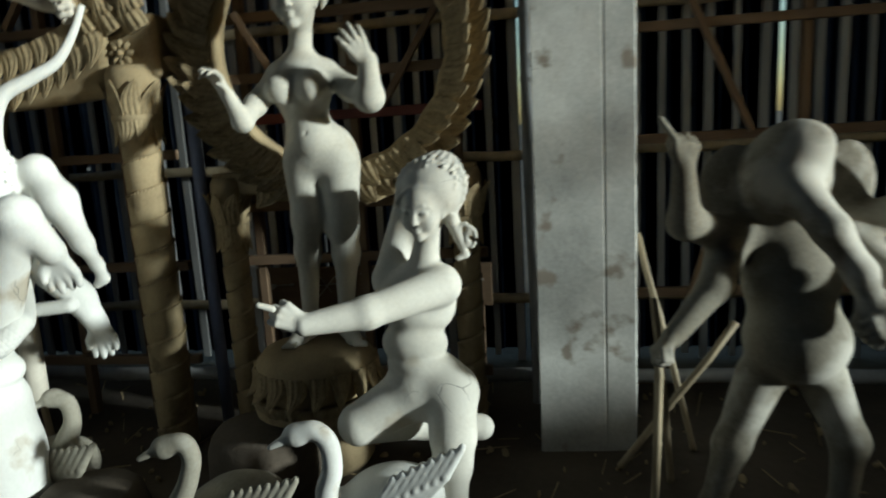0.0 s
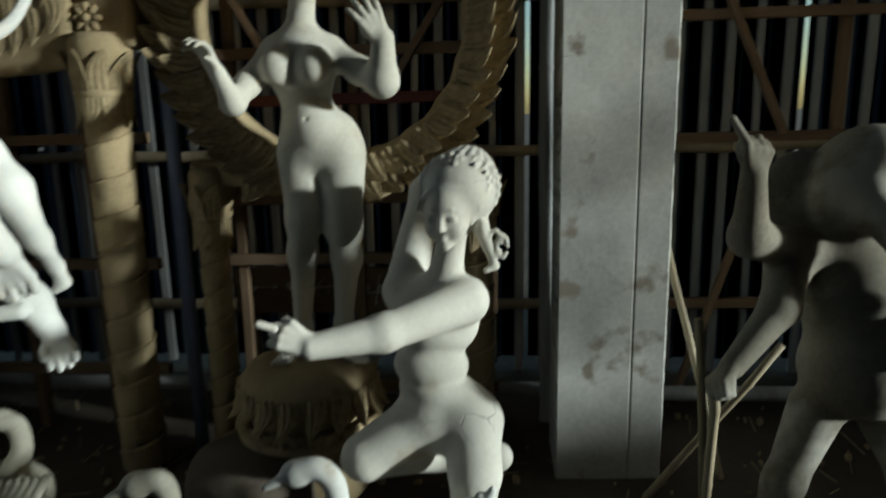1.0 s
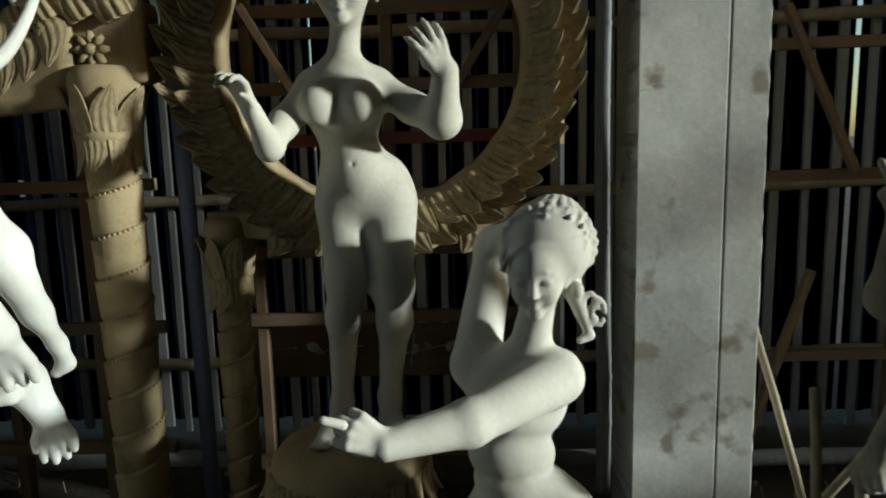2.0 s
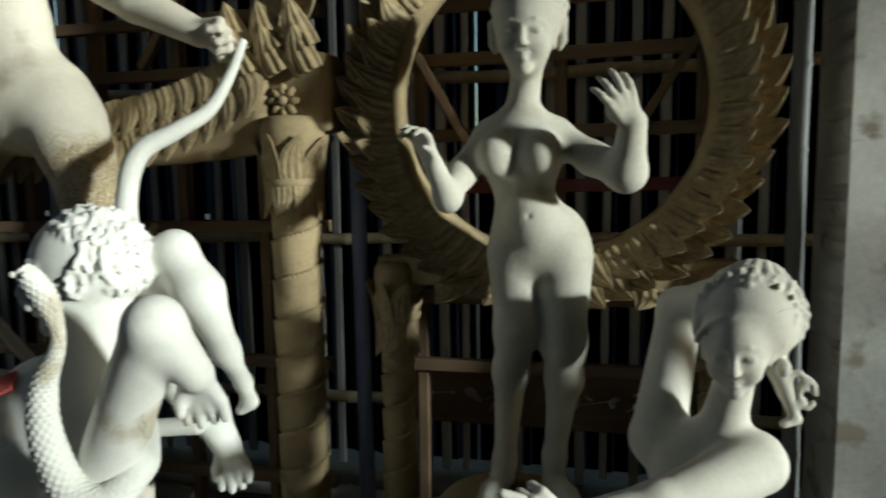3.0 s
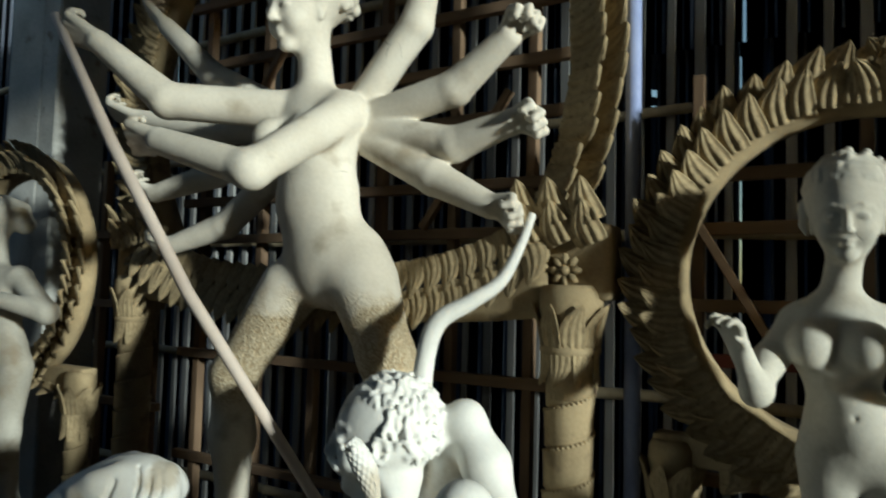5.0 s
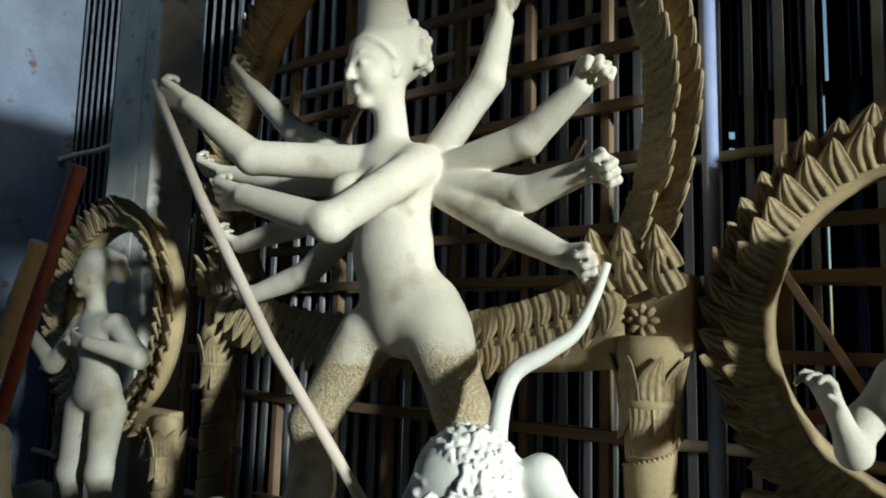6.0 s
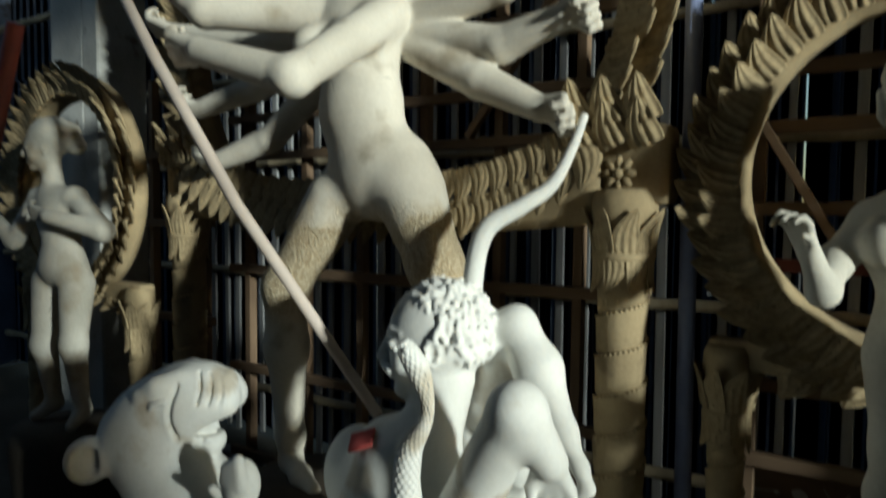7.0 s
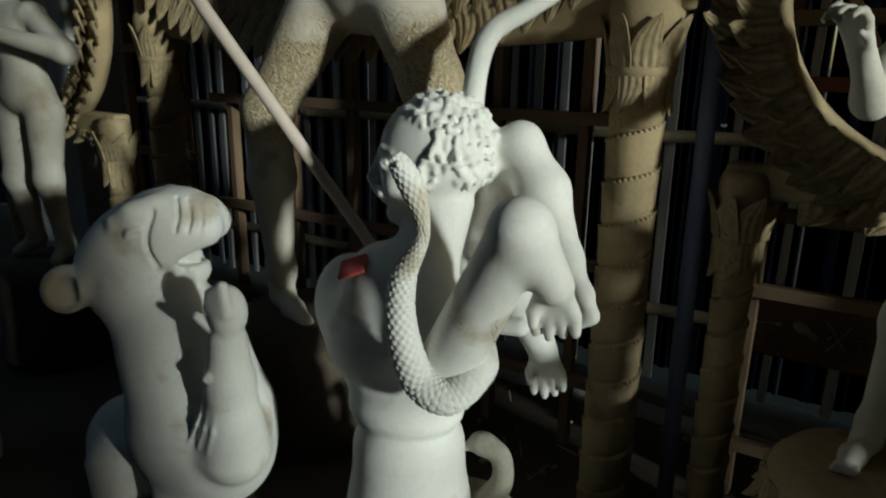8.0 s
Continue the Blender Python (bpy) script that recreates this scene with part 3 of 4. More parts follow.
loose_pole("plastic_pipe", (-1.525, 2.93, 0), (-1.545, 2.93, 3.6), 0.028, BLUEPIPE, "upright blue plastic pipe between two arches", "pipe", False)
loose_pole("bamboo_pole", (-0.02, 3.20, 0.02), (-0.05, 3.22, 3.4), 0.03, GREYWOOD, "grey upright pole beside the concrete post")
loose_pole("bamboo_pole", (-5.9, 3.22, 0.20), (1.9, 3.28, 0.12), 0.035, GREYWOOD, "low pale pole along the back")
loose_pole("timber_post", (-5.20, 1.98, 0.0), (-4.10, 2.02, 2.42), 0.035, PAINTRED, "dark red post leaning by the youth statue", "post", False)
loose_pole("bamboo_pole", (-5.25, 1.86, 0.0), (-4.20, 1.92, 2.06), 0.04, BAMBOO, "yellow bamboo leaning by the red post")
for i, (a, b) in enumerate((((-2.62, 2.75, 0.02), (-2.45, 2.92, 1.6)), ((-2.5, 2.78, 0.02), (-2.52, 2.92, 1.75)), ((-2.36, 2.76, 0.02), (-2.62, 2.92, 1.5)), ((-2.75, 2.8, 0.02), (-2.36, 2.92, 1.35)))):
    loose_pole("bamboo_pole", a, b, 0.017, BAMBOO, "thin bamboo stake propped under the ten-armed statue")


# ---- clay statues ----
def head(b, c, s, front):
    """A modelled head: skull, cheeks, brows, lidded eyes, nose, lips, chin and ears."""
    c, f = Vector(c), Vector(front).normalized()
    side = f.cross(Vector((0, 0, 1))).normalized()
    up = side.cross(f)
    yaw = math.degrees(math.atan2(f.y, f.x)) + 90
    pitch = math.degrees(math.asin(max(-1.0, min(1.0, f.z))))
    turn = (-pitch, 0, yaw)
    at = lambda x, y, z: c + side * (x * s) + f * (y * s) + up * (z * s)
    b.lump(at(0, -0.10, 0.18), (s * 0.80, s * 0.94, s * 0.90), turn, 0.02)
    b.lump(at(0, 0.12, -0.26), (s * 0.66, s * 0.74, s * 0.88), turn, s * 0.25)
    b.lump(at(0, 0.62, -0.98), (s * 0.21, s * 0.19, s * 0.17), turn, s * 0.22)
    b.limb(at(0, 0.84, 0.12), at(0, 1.03, -0.33), s * 0.065, s * 0.105, s * 0.10)
    for q in (-1, 1):
        b.lump(at(0.36 * q, 0.56, -0.42), (s * 0.25, s * 0.22, s * 0.26), turn, s * 0.22)
        b.cut(at(0.32 * q, 0.99, -0.01), (s * 0.20, s * 0.12, s * 0.10), turn, s * 0.12)
        b.lump(at(0.32 * q, 0.765, -0.04), (s * 0.18, s * 0.12, s * 0.10), turn, s * 0.06)
        b.cut(at(0.32 * q, 0.885, -0.085), (s * 0.16, s * 0.06, s * 0.020), turn, s * 0.03)
        b.chain([(*at(0.10 * q, 0.86, 0.16), s * 0.035), (*at(0.34 * q, 0.79, 0.25), s * 0.035), (*at(0.55 * q, 0.60, 0.17), s * 0.022)], s * 0.07)
        b.lump(at(0.095 * q, 0.93, -0.37), (s * 0.075, s * 0.085, s * 0.065), turn, s * 0.05)
        b.lump(at(0.77 * q, -0.02, -0.10), (s * 0.07, s * 0.17, s * 0.25), turn, s * 0.05)
        b.cut(at(0.85 * q, 0.02, -0.08), (s * 0.05, s * 0.08, s * 0.12), turn, s * 0.04)
        b.lump(at(0.76 * q, 0.02, -0.36), (s * 0.06, s * 0.09, s * 0.10), turn, s * 0.05)
    b.lump(at(0, 0.815, -0.60), (s * 0.17, s * 0.11, s * 0.055), turn, s * 0.08)
    b.lump(at(0, 0.80, -0.725), (s * 0.13, s * 0.11, s * 0.065), turn, s * 0.08)
    b.cut(at(0, 0.965, -0.655), (s * 0.15, s * 0.045, s * 0.012), turn, s * 0.04)


def curls(c, r, count, seed, size, front=None):
    """Spots over a scalp for modelled hair."""
    rng = random.Random(seed)
    out = []
    for k in range(count):
        z = 1 - 1.5 * (k + 0.5) / count
        a = k * 2.399963
        p = Vector((math.sqrt(max(0, 1 - z * z)) * math.cos(a), math.sqrt(max(0, 1 - z * z)) * math.sin(a), z))
        if front is not None and p.dot(Vector(front).normalized()) > 0.35:
            continue
        q = Vector((p.x * r[0], p.y * r[1], p.z * r[2])) + Vector((rng.uniform(-1, 1), rng.uniform(-1, 1), rng.uniform(-1, 1))) * size * 0.7
        out.append((Vector(c) + q, size * rng.uniform(0.6, 1.25)))
    return out


def standing_statue():
    b = Clay()
    head(b, (-0.90, 2.63, 1.915), 0.105, (0, -1, -0.05))
    b.lump((-0.895, 2.675, 1.985), (0.108, 0.108, 0.098), k=0.025)
    rng = random.Random(4)
    for i in range(30):
        a = radians(-20 + 220 * i / 29)
        lock = []
        for u in (0.10, 0.35, 0.62, 0.85):
            t = radians(4 + 78 * u + (14 * max(0, math.sin(a)) * (1 - u)))
            w = a + 0.35 * u + rng.uniform(-0.07, 0.07)
            lock.append((-0.895 + 0.108 * math.cos(t) * math.cos(w), 2.672 - 0.106 * math.cos(t) * math.sin(w), 1.968 + 0.112 * math.sin(t), 0.007 + 0.006 * math.sin(3.1 * u)))
        b.chain(lock, 0.006)
    for p, r in curls((-0.892, 2.68, 2.03), (0.085, 0.088, 0.058), 60, 3, 0.014):
        if p.z > 2.035:
            b.lump(p, (r, r, r), k=0.007)
    for q in (-1, 1):
        b.chain([(-0.90 + 0.102 * q, 2.670, 1.955, 0.015), (-0.90 + 0.100 * q, 2.672, 1.90, 0.013), (-0.90 + 0.094 * q, 2.665, 1.875, 0.007)], 0.008)
    b.limb((-0.90, 2.68, 1.84), (-0.92, 2.68, 1.68), 0.043, 0.050, 0.04)
    b.limb((-1.005, 2.69, 1.635), (-0.83, 2.69, 1.635), 0.048, 0.048, 0.06)
    b.lump((-0.92, 2.67, 1.58), (0.125, 0.088, 0.12), k=0.06)
    for x in (-0.985, -0.855):
        b.lump((x, 2.595, 1.575), (0.056, 0.05, 0.062), k=0.03)
    b.lump((-0.912, 2.68, 1.45), (0.086, 0.074, 0.13), k=0.05)
    b.lump((-0.868, 2.68, 1.335), (0.142, 0.102, 0.11), k=0.05)
    b.lump((-0.872, 2.655, 1.275), (0.055, 0.060, 0.062), k=0.04)
    b.lump((-0.880, 2.618, 1.375), (0.070, 0.050, 0.062), k=0.05)
    b.cut((-0.885, 2.568, 1.400), 0.005, k=0.007)
    b.chain([(-0.942, 2.675, 1.27, 0.082), (-0.932, 2.64, 1.05, 0.060), (-0.950, 2.66, 0.92, 0.050), (-0.975, 2.69, 0.62, 0.031), (-0.98, 2.68, 0.575, 0.034)], 0.04)
    b.chain([(-0.794, 2.68, 1.27, 0.088), (-0.790, 2.65, 1.02, 0.062), (-0.79, 2.67, 0.9, 0.051), (-0.82, 2.70, 0.64, 0.031), (-0.82, 2.69, 0.575, 0.034)], 0.04)
    b.chain([(-0.98, 2.68, 0.565, 0.034), (-1.005, 2.60, 0.555, 0.03), (-1.02, 2.55, 0.55, 0.02)], 0.02)
    b.chain([(-0.82, 2.69, 0.565, 0.034), (-0.775, 2.62, 0.555, 0.03), (-0.74, 2.57, 0.55, 0.02)], 0.02)
    for i in range(4):
        b.limb((-1.035 + 0.014 * i, 2.55, 0.548), (-1.045 + 0.015 * i, 2.525, 0.545), 0.010, 0.008, 0.004)
        b.limb((-0.755 + 0.014 * i, 2.57, 0.548), (-0.748 + 0.015 * i, 2.545, 0.545), 0.010, 0.008, 0.004)
    b.chain([(-1.02, 2.69, 1.625, 0.047), (-1.09, 2.60, 1.52, 0.041), (-1.105, 2.50, 1.455, 0.036)], 0.03)
    b.chain([(-1.105, 2.50, 1.455, 0.036), (-1.135, 2.46, 1.555, 0.026)], 0.03)
    b.grip((-1.135, 2.46, 1.545), (-1.160, 2.425, 1.625), 0.046, (-0.8, 0.5, 0.1), 0.34, 0.72, 1.12)
    b.chain([(-0.81, 2.69, 1.625, 0.047), (-0.71, 2.64, 1.56, 0.044), (-0.62, 2.57, 1.52, 0.052)], 0.03)
    b.chain([(-0.62, 2.57, 1.52, 0.052), (-0.605, 2.52, 1.65, 0.036)], 0.03)
    b.grip((-0.605, 2.52, 1.635), (-0.640, 2.48, 1.715), 0.050, (0.75, 0.3, 0.35), 0.24, 0.78, 1.05, 0.22)
    ob = b.build("standing_statue", CLAY, (-0.89, 2.68, 0.535), 0.0052)
    tagged(ob, "grey clay statue of a standing woman on a lotus base", "statue", "clay statues")


def lotus_base():
    base = empty("lotus_base", (-0.95, 2.64, 0), "round ochre clay lotus base with carved petals", "pedestal")
    bm = bmesh.new()
    lathe(bm, [(0.20, 0), (0.22, 0.03), (0.20, 0.20), (0.26, 0.24), (0.27, 0.28), (0.22, 0.31), (0.24, 0.36), (0.252, 0.44), (0.245, 0.475), (0.215, 0.51), (0.16, 0.53), (0.08, 0.537)], 40)
    part("drum", bm, OCHRE, base)
    for k in range(18):
        share("petal", LEAF, base, pose(0, 0, 0.455, 0, 0, 20 * k) @ pose(0, -0.238, 0, 4, 180, 0) @ Matrix.Diagonal((0.088, 0.085, 0.125, 1)))
    for k in range(14):
        share("petal", LEAF, base, pose(0, 0, 0.335, 0, 0, 360 / 14 * k) @ pose(0, -0.250, 0, -20, 180, 0) @ Matrix.Diagonal((0.130, 0.10, 0.16, 1)))


def kneeling_statue():
    b = Clay()
    head(b, (-0.385, 2.24, 1.130), 0.090, (-0.22, -1, -0.12))
    b.lump((-0.357, 2.295, 1.185), (0.116, 0.110, 0.108), (0, 25, 0), 0.015)
    b.lump((-0.335, 2.315, 1.225), (0.100, 0.095, 0.075), (0, 25, 0), 0.02)
    for i in range(17):
        a = radians(-25 + 14 * i)
        b.chain([(-0.372 + 0.098 * math.cos(a), 2.215 + 0.035 * abs(math.cos(a)), 1.160 + 0.072 * math.sin(a), 0.008), (-0.355 + 0.112 * math.cos(a), 2.265, 1.195 + 0.098 * math.sin(a), 0.012), (-0.335 + 0.075 * math.cos(a), 2.325, 1.235 + 0.072 * math.sin(a), 0.011), (-0.322 + 0.03 * math.cos(a), 2.385, 1.24 + 0.03 * math.sin(a), 0.010)], 0.006)
    for i in range(21):
        a = radians(5 + 170 * i / 20)
        b.lump((-0.383 + 0.088 * math.cos(a), 2.192 + 0.028 * abs(math.cos(a)) ** 2, 1.138 + 0.066 * math.sin(a)), 0.0075, k=0.008)
    for p, r in curls((-0.345, 2.30, 1.205), (0.104, 0.104, 0.092), 260, 5, 0.007):
        if p.y > 2.225 and p.z > 1.17:
            b.limb(p, p + Vector((0.4, 0.9, 0.35)) * r * 2.0, r, r * 0.7, 0.004)
    b.lump((-0.288, 2.24, 1.085), (0.018, 0.02, 0.022), k=0.004)
    b.chain([(-0.30, 2.28, 1.10, 0.03), (-0.27, 2.28, 1.02, 0.018), (-0.25, 2.27, 0.96, 0.012), (-0.275, 2.26, 0.95, 0.01)], 0.01)
    for dx, dz, rad in ((-0.005, 0.0, 0.026), (0.016, -0.010, 0.022)):
        loop = [(-0.245 + dx + 0.75 * rad * math.cos(k * 0.7), 2.27, 1.03 + dz + 1.5 * rad * math.sin(k * 0.7), 0.0075) for k in range(9)]
        b.chain(loop, 0.004)
    b.limb((-0.375, 2.28, 1.06), (-0.40, 2.29, 0.93), 0.042, 0.052, 0.03)
    b.limb((-0.345, 2.26, 0.86), (-0.54, 2.36, 0.85), 0.066, 0.062, 0.05)
    b.lump((-0.43, 2.30, 0.78), (0.135, 0.10, 0.12), (0, 8, 18), 0.06)
    b.lump((-0.45, 2.29, 0.64), (0.118, 0.095, 0.085), (0, 8, 15), 0.025)
    b.lump((-0.43, 2.29, 0.56), (0.125, 0.10, 0.06), (0, 10, 15), 0.015)
    b.lump((-0.39, 2.29, 0.47), (0.155, 0.12, 0.11), (0, 10, 10), 0.04)
    b.chain([(-0.335, 2.24, 0.86, 0.068), (-0.56, 2.07, 0.815, 0.054), (-0.745, 1.99, 0.80, 0.036)], 0.02)
    b.grip((-0.745, 1.99, 0.80), (-0.815, 1.97, 0.845), 0.052, (0, 0.3, 1), 0.7)
    b.limb((-0.83, 1.95, 0.865), (-0.868, 1.935, 0.882), 0.012, 0.010, 0.006)
    b.chain([(-0.54, 2.37, 0.86, 0.066), (-0.475, 2.54, 1.15, 0.056)], 0.03)
    b.chain([(-0.475, 2.54, 1.15, 0.056), (-0.40, 2.42, 1.22, 0.04)], 0.03)
    b.chain([(-0.325, 2.25, 0.46, 0.10), (-0.312, 2.16, 0.34, 0.074), (-0.318, 2.16, 0.24, 0.062), (-0.32, 2.17, 0.06, 0.042), (-0.32, 2.10, 0.03, 0.03)], 0.04)
    b.chain([(-0.48, 2.27, 0.45, 0.10), (-0.655, 2.20, 0.37, 0.072)], 0.05)
    b.chain([(-0.655, 2.20, 0.36, 0.066), (-0.45, 2.38, 0.29, 0.06), (-0.24, 2.43, 0.25, 0.05)], 0.03)
    ob = b.build("kneeling_statue", PALE, (-0.35, 2.2, 0.0), 0.0055)
    tagged(ob, "pale clay statue of a kneeling woman with outstretched arm", "statue", "clay statues")


def ten_armed_statue():
    b = Clay()
    front = (-0.20, -0.95, -0.16)
    head(b, (-2.755, 2.55, 2.785), 0.150, front)
    b.lump((-2.735, 2.61, 2.87), (0.148, 0.150, 0.13), k=0.03)
    for p, s in curls((-2.735, 2.615, 2.87), (0.150, 0.155, 0.135), 150, 12, 0.018):
        if (p - Vector((-2.735, 2.615, 2.87))).dot(Vector(front)) < -0.02:
            b.lump(p, (s, s, s * 1.3), k=0.016)
    b.chain([(-2.76, 2.60, 2.98, 0.115), (-2.78, 2.60, 3.10, 0.09), (-2.79, 2.60, 3.20, 0.045)], 0.03)
    f, c = Vector(front).normalized(), Vector((-2.755, 2.55, 2.785))
    side = f.cross(Vector((0, 0, 1))).normalized()
    for k in range(33):
        a = math.pi * k / 32
        p = c + side * 0.124 * math.cos(a) + Vector((0, 0, 0.015 + 0.098 * math.sin(a))) + f * (0.015 + 0.090 * math.sin(a))
        b.lump(p, 0.011, k=0.008)
    b.chain([(-2.725, 2.59, 2.68, 0.062), (-2.705, 2.60, 2.45, 0.074)], 0.04)
    b.limb((-2.82, 2.57, 2.40), (-2.56, 2.60, 2.37), 0.075, 0.08, 0.06)
    b.lump((-2.70, 2.60, 2.27), (0.195, 0.13, 0.19), k=0.06)
    for x, y in ((-2.82, 2.47), (-2.655, 2.475)):
        b.lump((x, y, 2.26), (0.07, 0.07, 0.075), k=0.05)
    b.lump((-2.685, 2.60, 2.03), (0.185, 0.125, 0.22), k=0.06)
    b.lump((-2.58, 2.60, 1.78), (0.225, 0.155, 0.18), k=0.09)
    b.chain([(-2.78, 2.57, 1.68, 0.12), (-2.97, 2.48, 1.34, 0.086), (-3.03, 2.54, 1.08, 0.084), (-3.07, 2.60, 0.68, 0.054), (-3.07, 2.60, 0.58, 0.05)], 0.05)
    b.chain([(-3.07, 2.60, 0.57, 0.048), (-2.95, 2.54, 0.55, 0.042), (-2.84, 2.50, 0.53, 0.03)], 0.03)
    b.chain([(-2.43, 2.58, 1.70, 0.132), (-2.26, 2.49, 1.46, 0.092), (-2.22, 2.52, 1.30, 0.082), (-2.25, 2.60, 0.85, 0.05), (-2.25, 2.60, 0.30, 0.045)], 0.05)
    # front arms on the spear
    b.chain([(-2.54, 2.57, 2.35, 0.080), (-2.63, 2.19, 2.08, 0.064), (-3.03, 2.14, 2.20, 0.05)], 0.035)
    b.grip((-3.03, 2.14, 2.20), (-3.19, 2.13, 2.225), 0.082, (0.3, -0.5, 0.8), 0.75)
    b.chain([(-2.84, 2.54, 2.39, 0.078), (-3.21, 2.30, 2.41, 0.072), (-3.52, 2.20, 2.66, 0.048)], 0.016)
    b.grip((-3.52, 2.20, 2.66), (-3.69, 2.16, 2.745), 0.08, (0.4, -0.4, 0.8), 0.7)
    # back arms to her right
    for elbow, wrist, hand in (((-3.34, 2.64, 2.62), (-3.66, 2.62, 2.90), (-3.80, 2.61, 3.02)), ((-3.33, 2.66, 2.18), (-3.66, 2.60, 2.10), (-3.78, 2.58, 2.13)), ((-3.25, 2.66, 1.95), (-3.52, 2.60, 1.86), (-3.63, 2.58, 1.86)), ((-3.40, 2.68, 2.39), (-3.85, 2.62, 2.48), (-4.02, 2.60, 2.53))):
        b.chain([(-2.74, 2.68, 2.33, 0.062), (*elbow, 0.060), (*wrist, 0.042)], 0.014)
        b.grip(wrist, hand, 0.072, (0.2, -0.7, 0.6), 0.55)
    # back arms to her left
    for elbow, wrist, hand in (((-2.31, 2.70, 2.70), (-2.25, 2.70, 2.92), (-2.23, 2.69, 3.06)), ((-2.13, 2.69, 2.43), (-1.91, 2.67, 2.58), (-1.845, 2.66, 2.65)), ((-2.12, 2.68, 2.22), (-1.88, 2.655, 2.275), (-1.785, 2.65, 2.29)), ((-2.19, 2.66, 2.10), (-1.95, 2.64, 1.985), (-1.84, 2.63, 1.965))):
        b.chain([(-2.62, 2.68, 2.33, 0.066), (*elbow, 0.066), (*wrist, 0.045)], 0.014)
        b.grip(wrist, hand, 0.075, (0.2, -0.6, 0.7), 0.8)
    ob = b.build("ten_armed_statue", STATUE, (-2.6, 2.55, 0.3), 0.0095)
    tagged(ob, "tall pale clay statue of a striding woman with ten arms", "statue", "clay statues")
    bm = bmesh.new()
    tube(bm, [(-3.76, 2.15, 2.80), (-3.25, 2.10, 2.20), (-2.85, 2.14, 1.66), (-2.31, 2.25, 0.99)], [0.019, 0.023, 0.022, 0.018], 14)
    spear = part("spear_shaft", bm, SPEARWOOD)
    tagged(spear, "long pale wooden spear shaft held in two clay fists", "spear")


def warrior_statue():
    b = Clay()
    b.chain([(-2.08, 2.14, 0.0, 0.19), (-2.08, 2.13, 0.25, 0.172), (-2.08, 2.13, 0.45, 0.162)], 0.05)
    b.lump((-2.09, 2.13, 0.585), (0.172, 0.15, 0.085), k=0.018)
    b.lump((-2.19, 2.19, 0.76), (0.215, 0.17, 0.20), (0, -8, 0), 0.05)
    b.lump((-2.38, 2.24, 0.80), (0.11, 0.12, 0.15), k=0.06)
    b.lump((-2.13, 2.17, 0.91), (0.17, 0.14, 0.12), (0, 20, 0), 0.06)
    b.limb((-2.08, 2.17, 0.94), (-2.03, 2.22, 1.16), 0.10, 0.080, 0.06)
    front, c, size = Vector((-0.84, -0.52, -0.04)).normalized(), Vector((-2.075, 2.215, 1.275)), 0.152
    head(b, c, size, front)
    back = c - front * 0.035 + Vector((0, 0, 0.022))
    b.lump(back, (0.138, 0.138, 0.146), k=0.015)
    side = front.cross(Vector((0, 0, 1))).normalized()
    ear = c - side * size * 0.84 - Vector((0, 0, 0.020))
    rng = random.Random(8)
    for p, r in curls(back, (0.140, 0.140, 0.148), 640, 8, 0.011):
        q = p - c
        if q.dot(front) < -0.012 + max(0.0, q.z - 0.085) * 2.6 and q.z > -0.125 and (p - ear).length > 0.052:
            tip = p + Vector((rng.uniform(-1, 1), rng.uniform(-1, 1), -1.2)).normalized() * r * 1.6
            b.limb(p, tip, r * 0.85, r * 0.6, 0.004)
    for k in range(9):
        a = radians(-60 + 40 * k)
        b.lump(ear + front * 0.019 * math.cos(a) + Vector((0, 0, 0.036 * math.sin(a))) - side * 0.006, 0.010, k=0.006)
    b.cut(ear - side * 0.012, (0.012, 0.012, 0.020), k=0.006)
    b.chain([(*(c + front * 0.150 - side * 0.012 - Vector((0, 0, 0.070))), 0.010), (*(c + front * 0.125 - side * 0.055 - Vector((0, 0, 0.085))), 0.012)], 0.008)
    b.chain([(-1.90, 2.06, 0.80, 0.078), (-1.675, 1.97, 1.185, 0.066)], 0.03)
    b.chain([(-1.675, 1.97, 1.185, 0.066), (-1.625, 2.04, 1.055, 0.046)], 0.03)
    b.grip((-1.625, 2.04, 1.05), (-1.637, 2.09, 0.955), 0.066, (1, 0.35, 0), 0.05, 0.42, 1.30, 0.05)
    b.chain([(-2.0, 2.40, 1.06, 0.075), (-1.865, 2.33, 1.315, 0.056)], 0.03)
    b.chain([(-1.865, 2.33, 1.315, 0.056), (-1.79, 2.32, 1.20, 0.068), (-1.70, 2.30, 1.04, 0.036), (-1.645, 2.29, 0.955, 0.020), (-1.62, 2.28, 0.905, 0.016), (-1.645, 2.27, 0.882, 0.014)], 0.03)
    b.chain([(-2.05, 2.45, 1.0, 0.09), (-1.90, 2.50, 0.78, 0.058), (-1.85, 2.52, 0.66, 0.046)], 0.04)
    b.grip((-1.85, 2.52, 0.66), (-1.83, 2.52, 0.575), 0.066, (1, 0.2, 0.1), 0.05, 0.42, 1.30, 0.05)
    b.limb((-2.02, 2.40, 0.755), (-1.885, 2.42, 0.765), 0.028, 0.028, 0.01)
    ob = b.build("warrior_statue", WHITE, (-2.1, 2.15, 0.0), 0.0065)
    tagged(ob, "white clay statue of a curly-haired man with raised bent arms", "statue", "clay statues")
    bm = bmesh.new()
    box(bm, (0.085, 0.06, 0.010), bevel=0.003)
    cloth = part("cloth_scrap", bm, REDCLOTH)
    cloth.matrix_world = pose(-2.215, 2.055, 0.985, 42, -22, 8)
    tagged(cloth, "scrap of red cloth on the clay man's shoulder", "cloth")


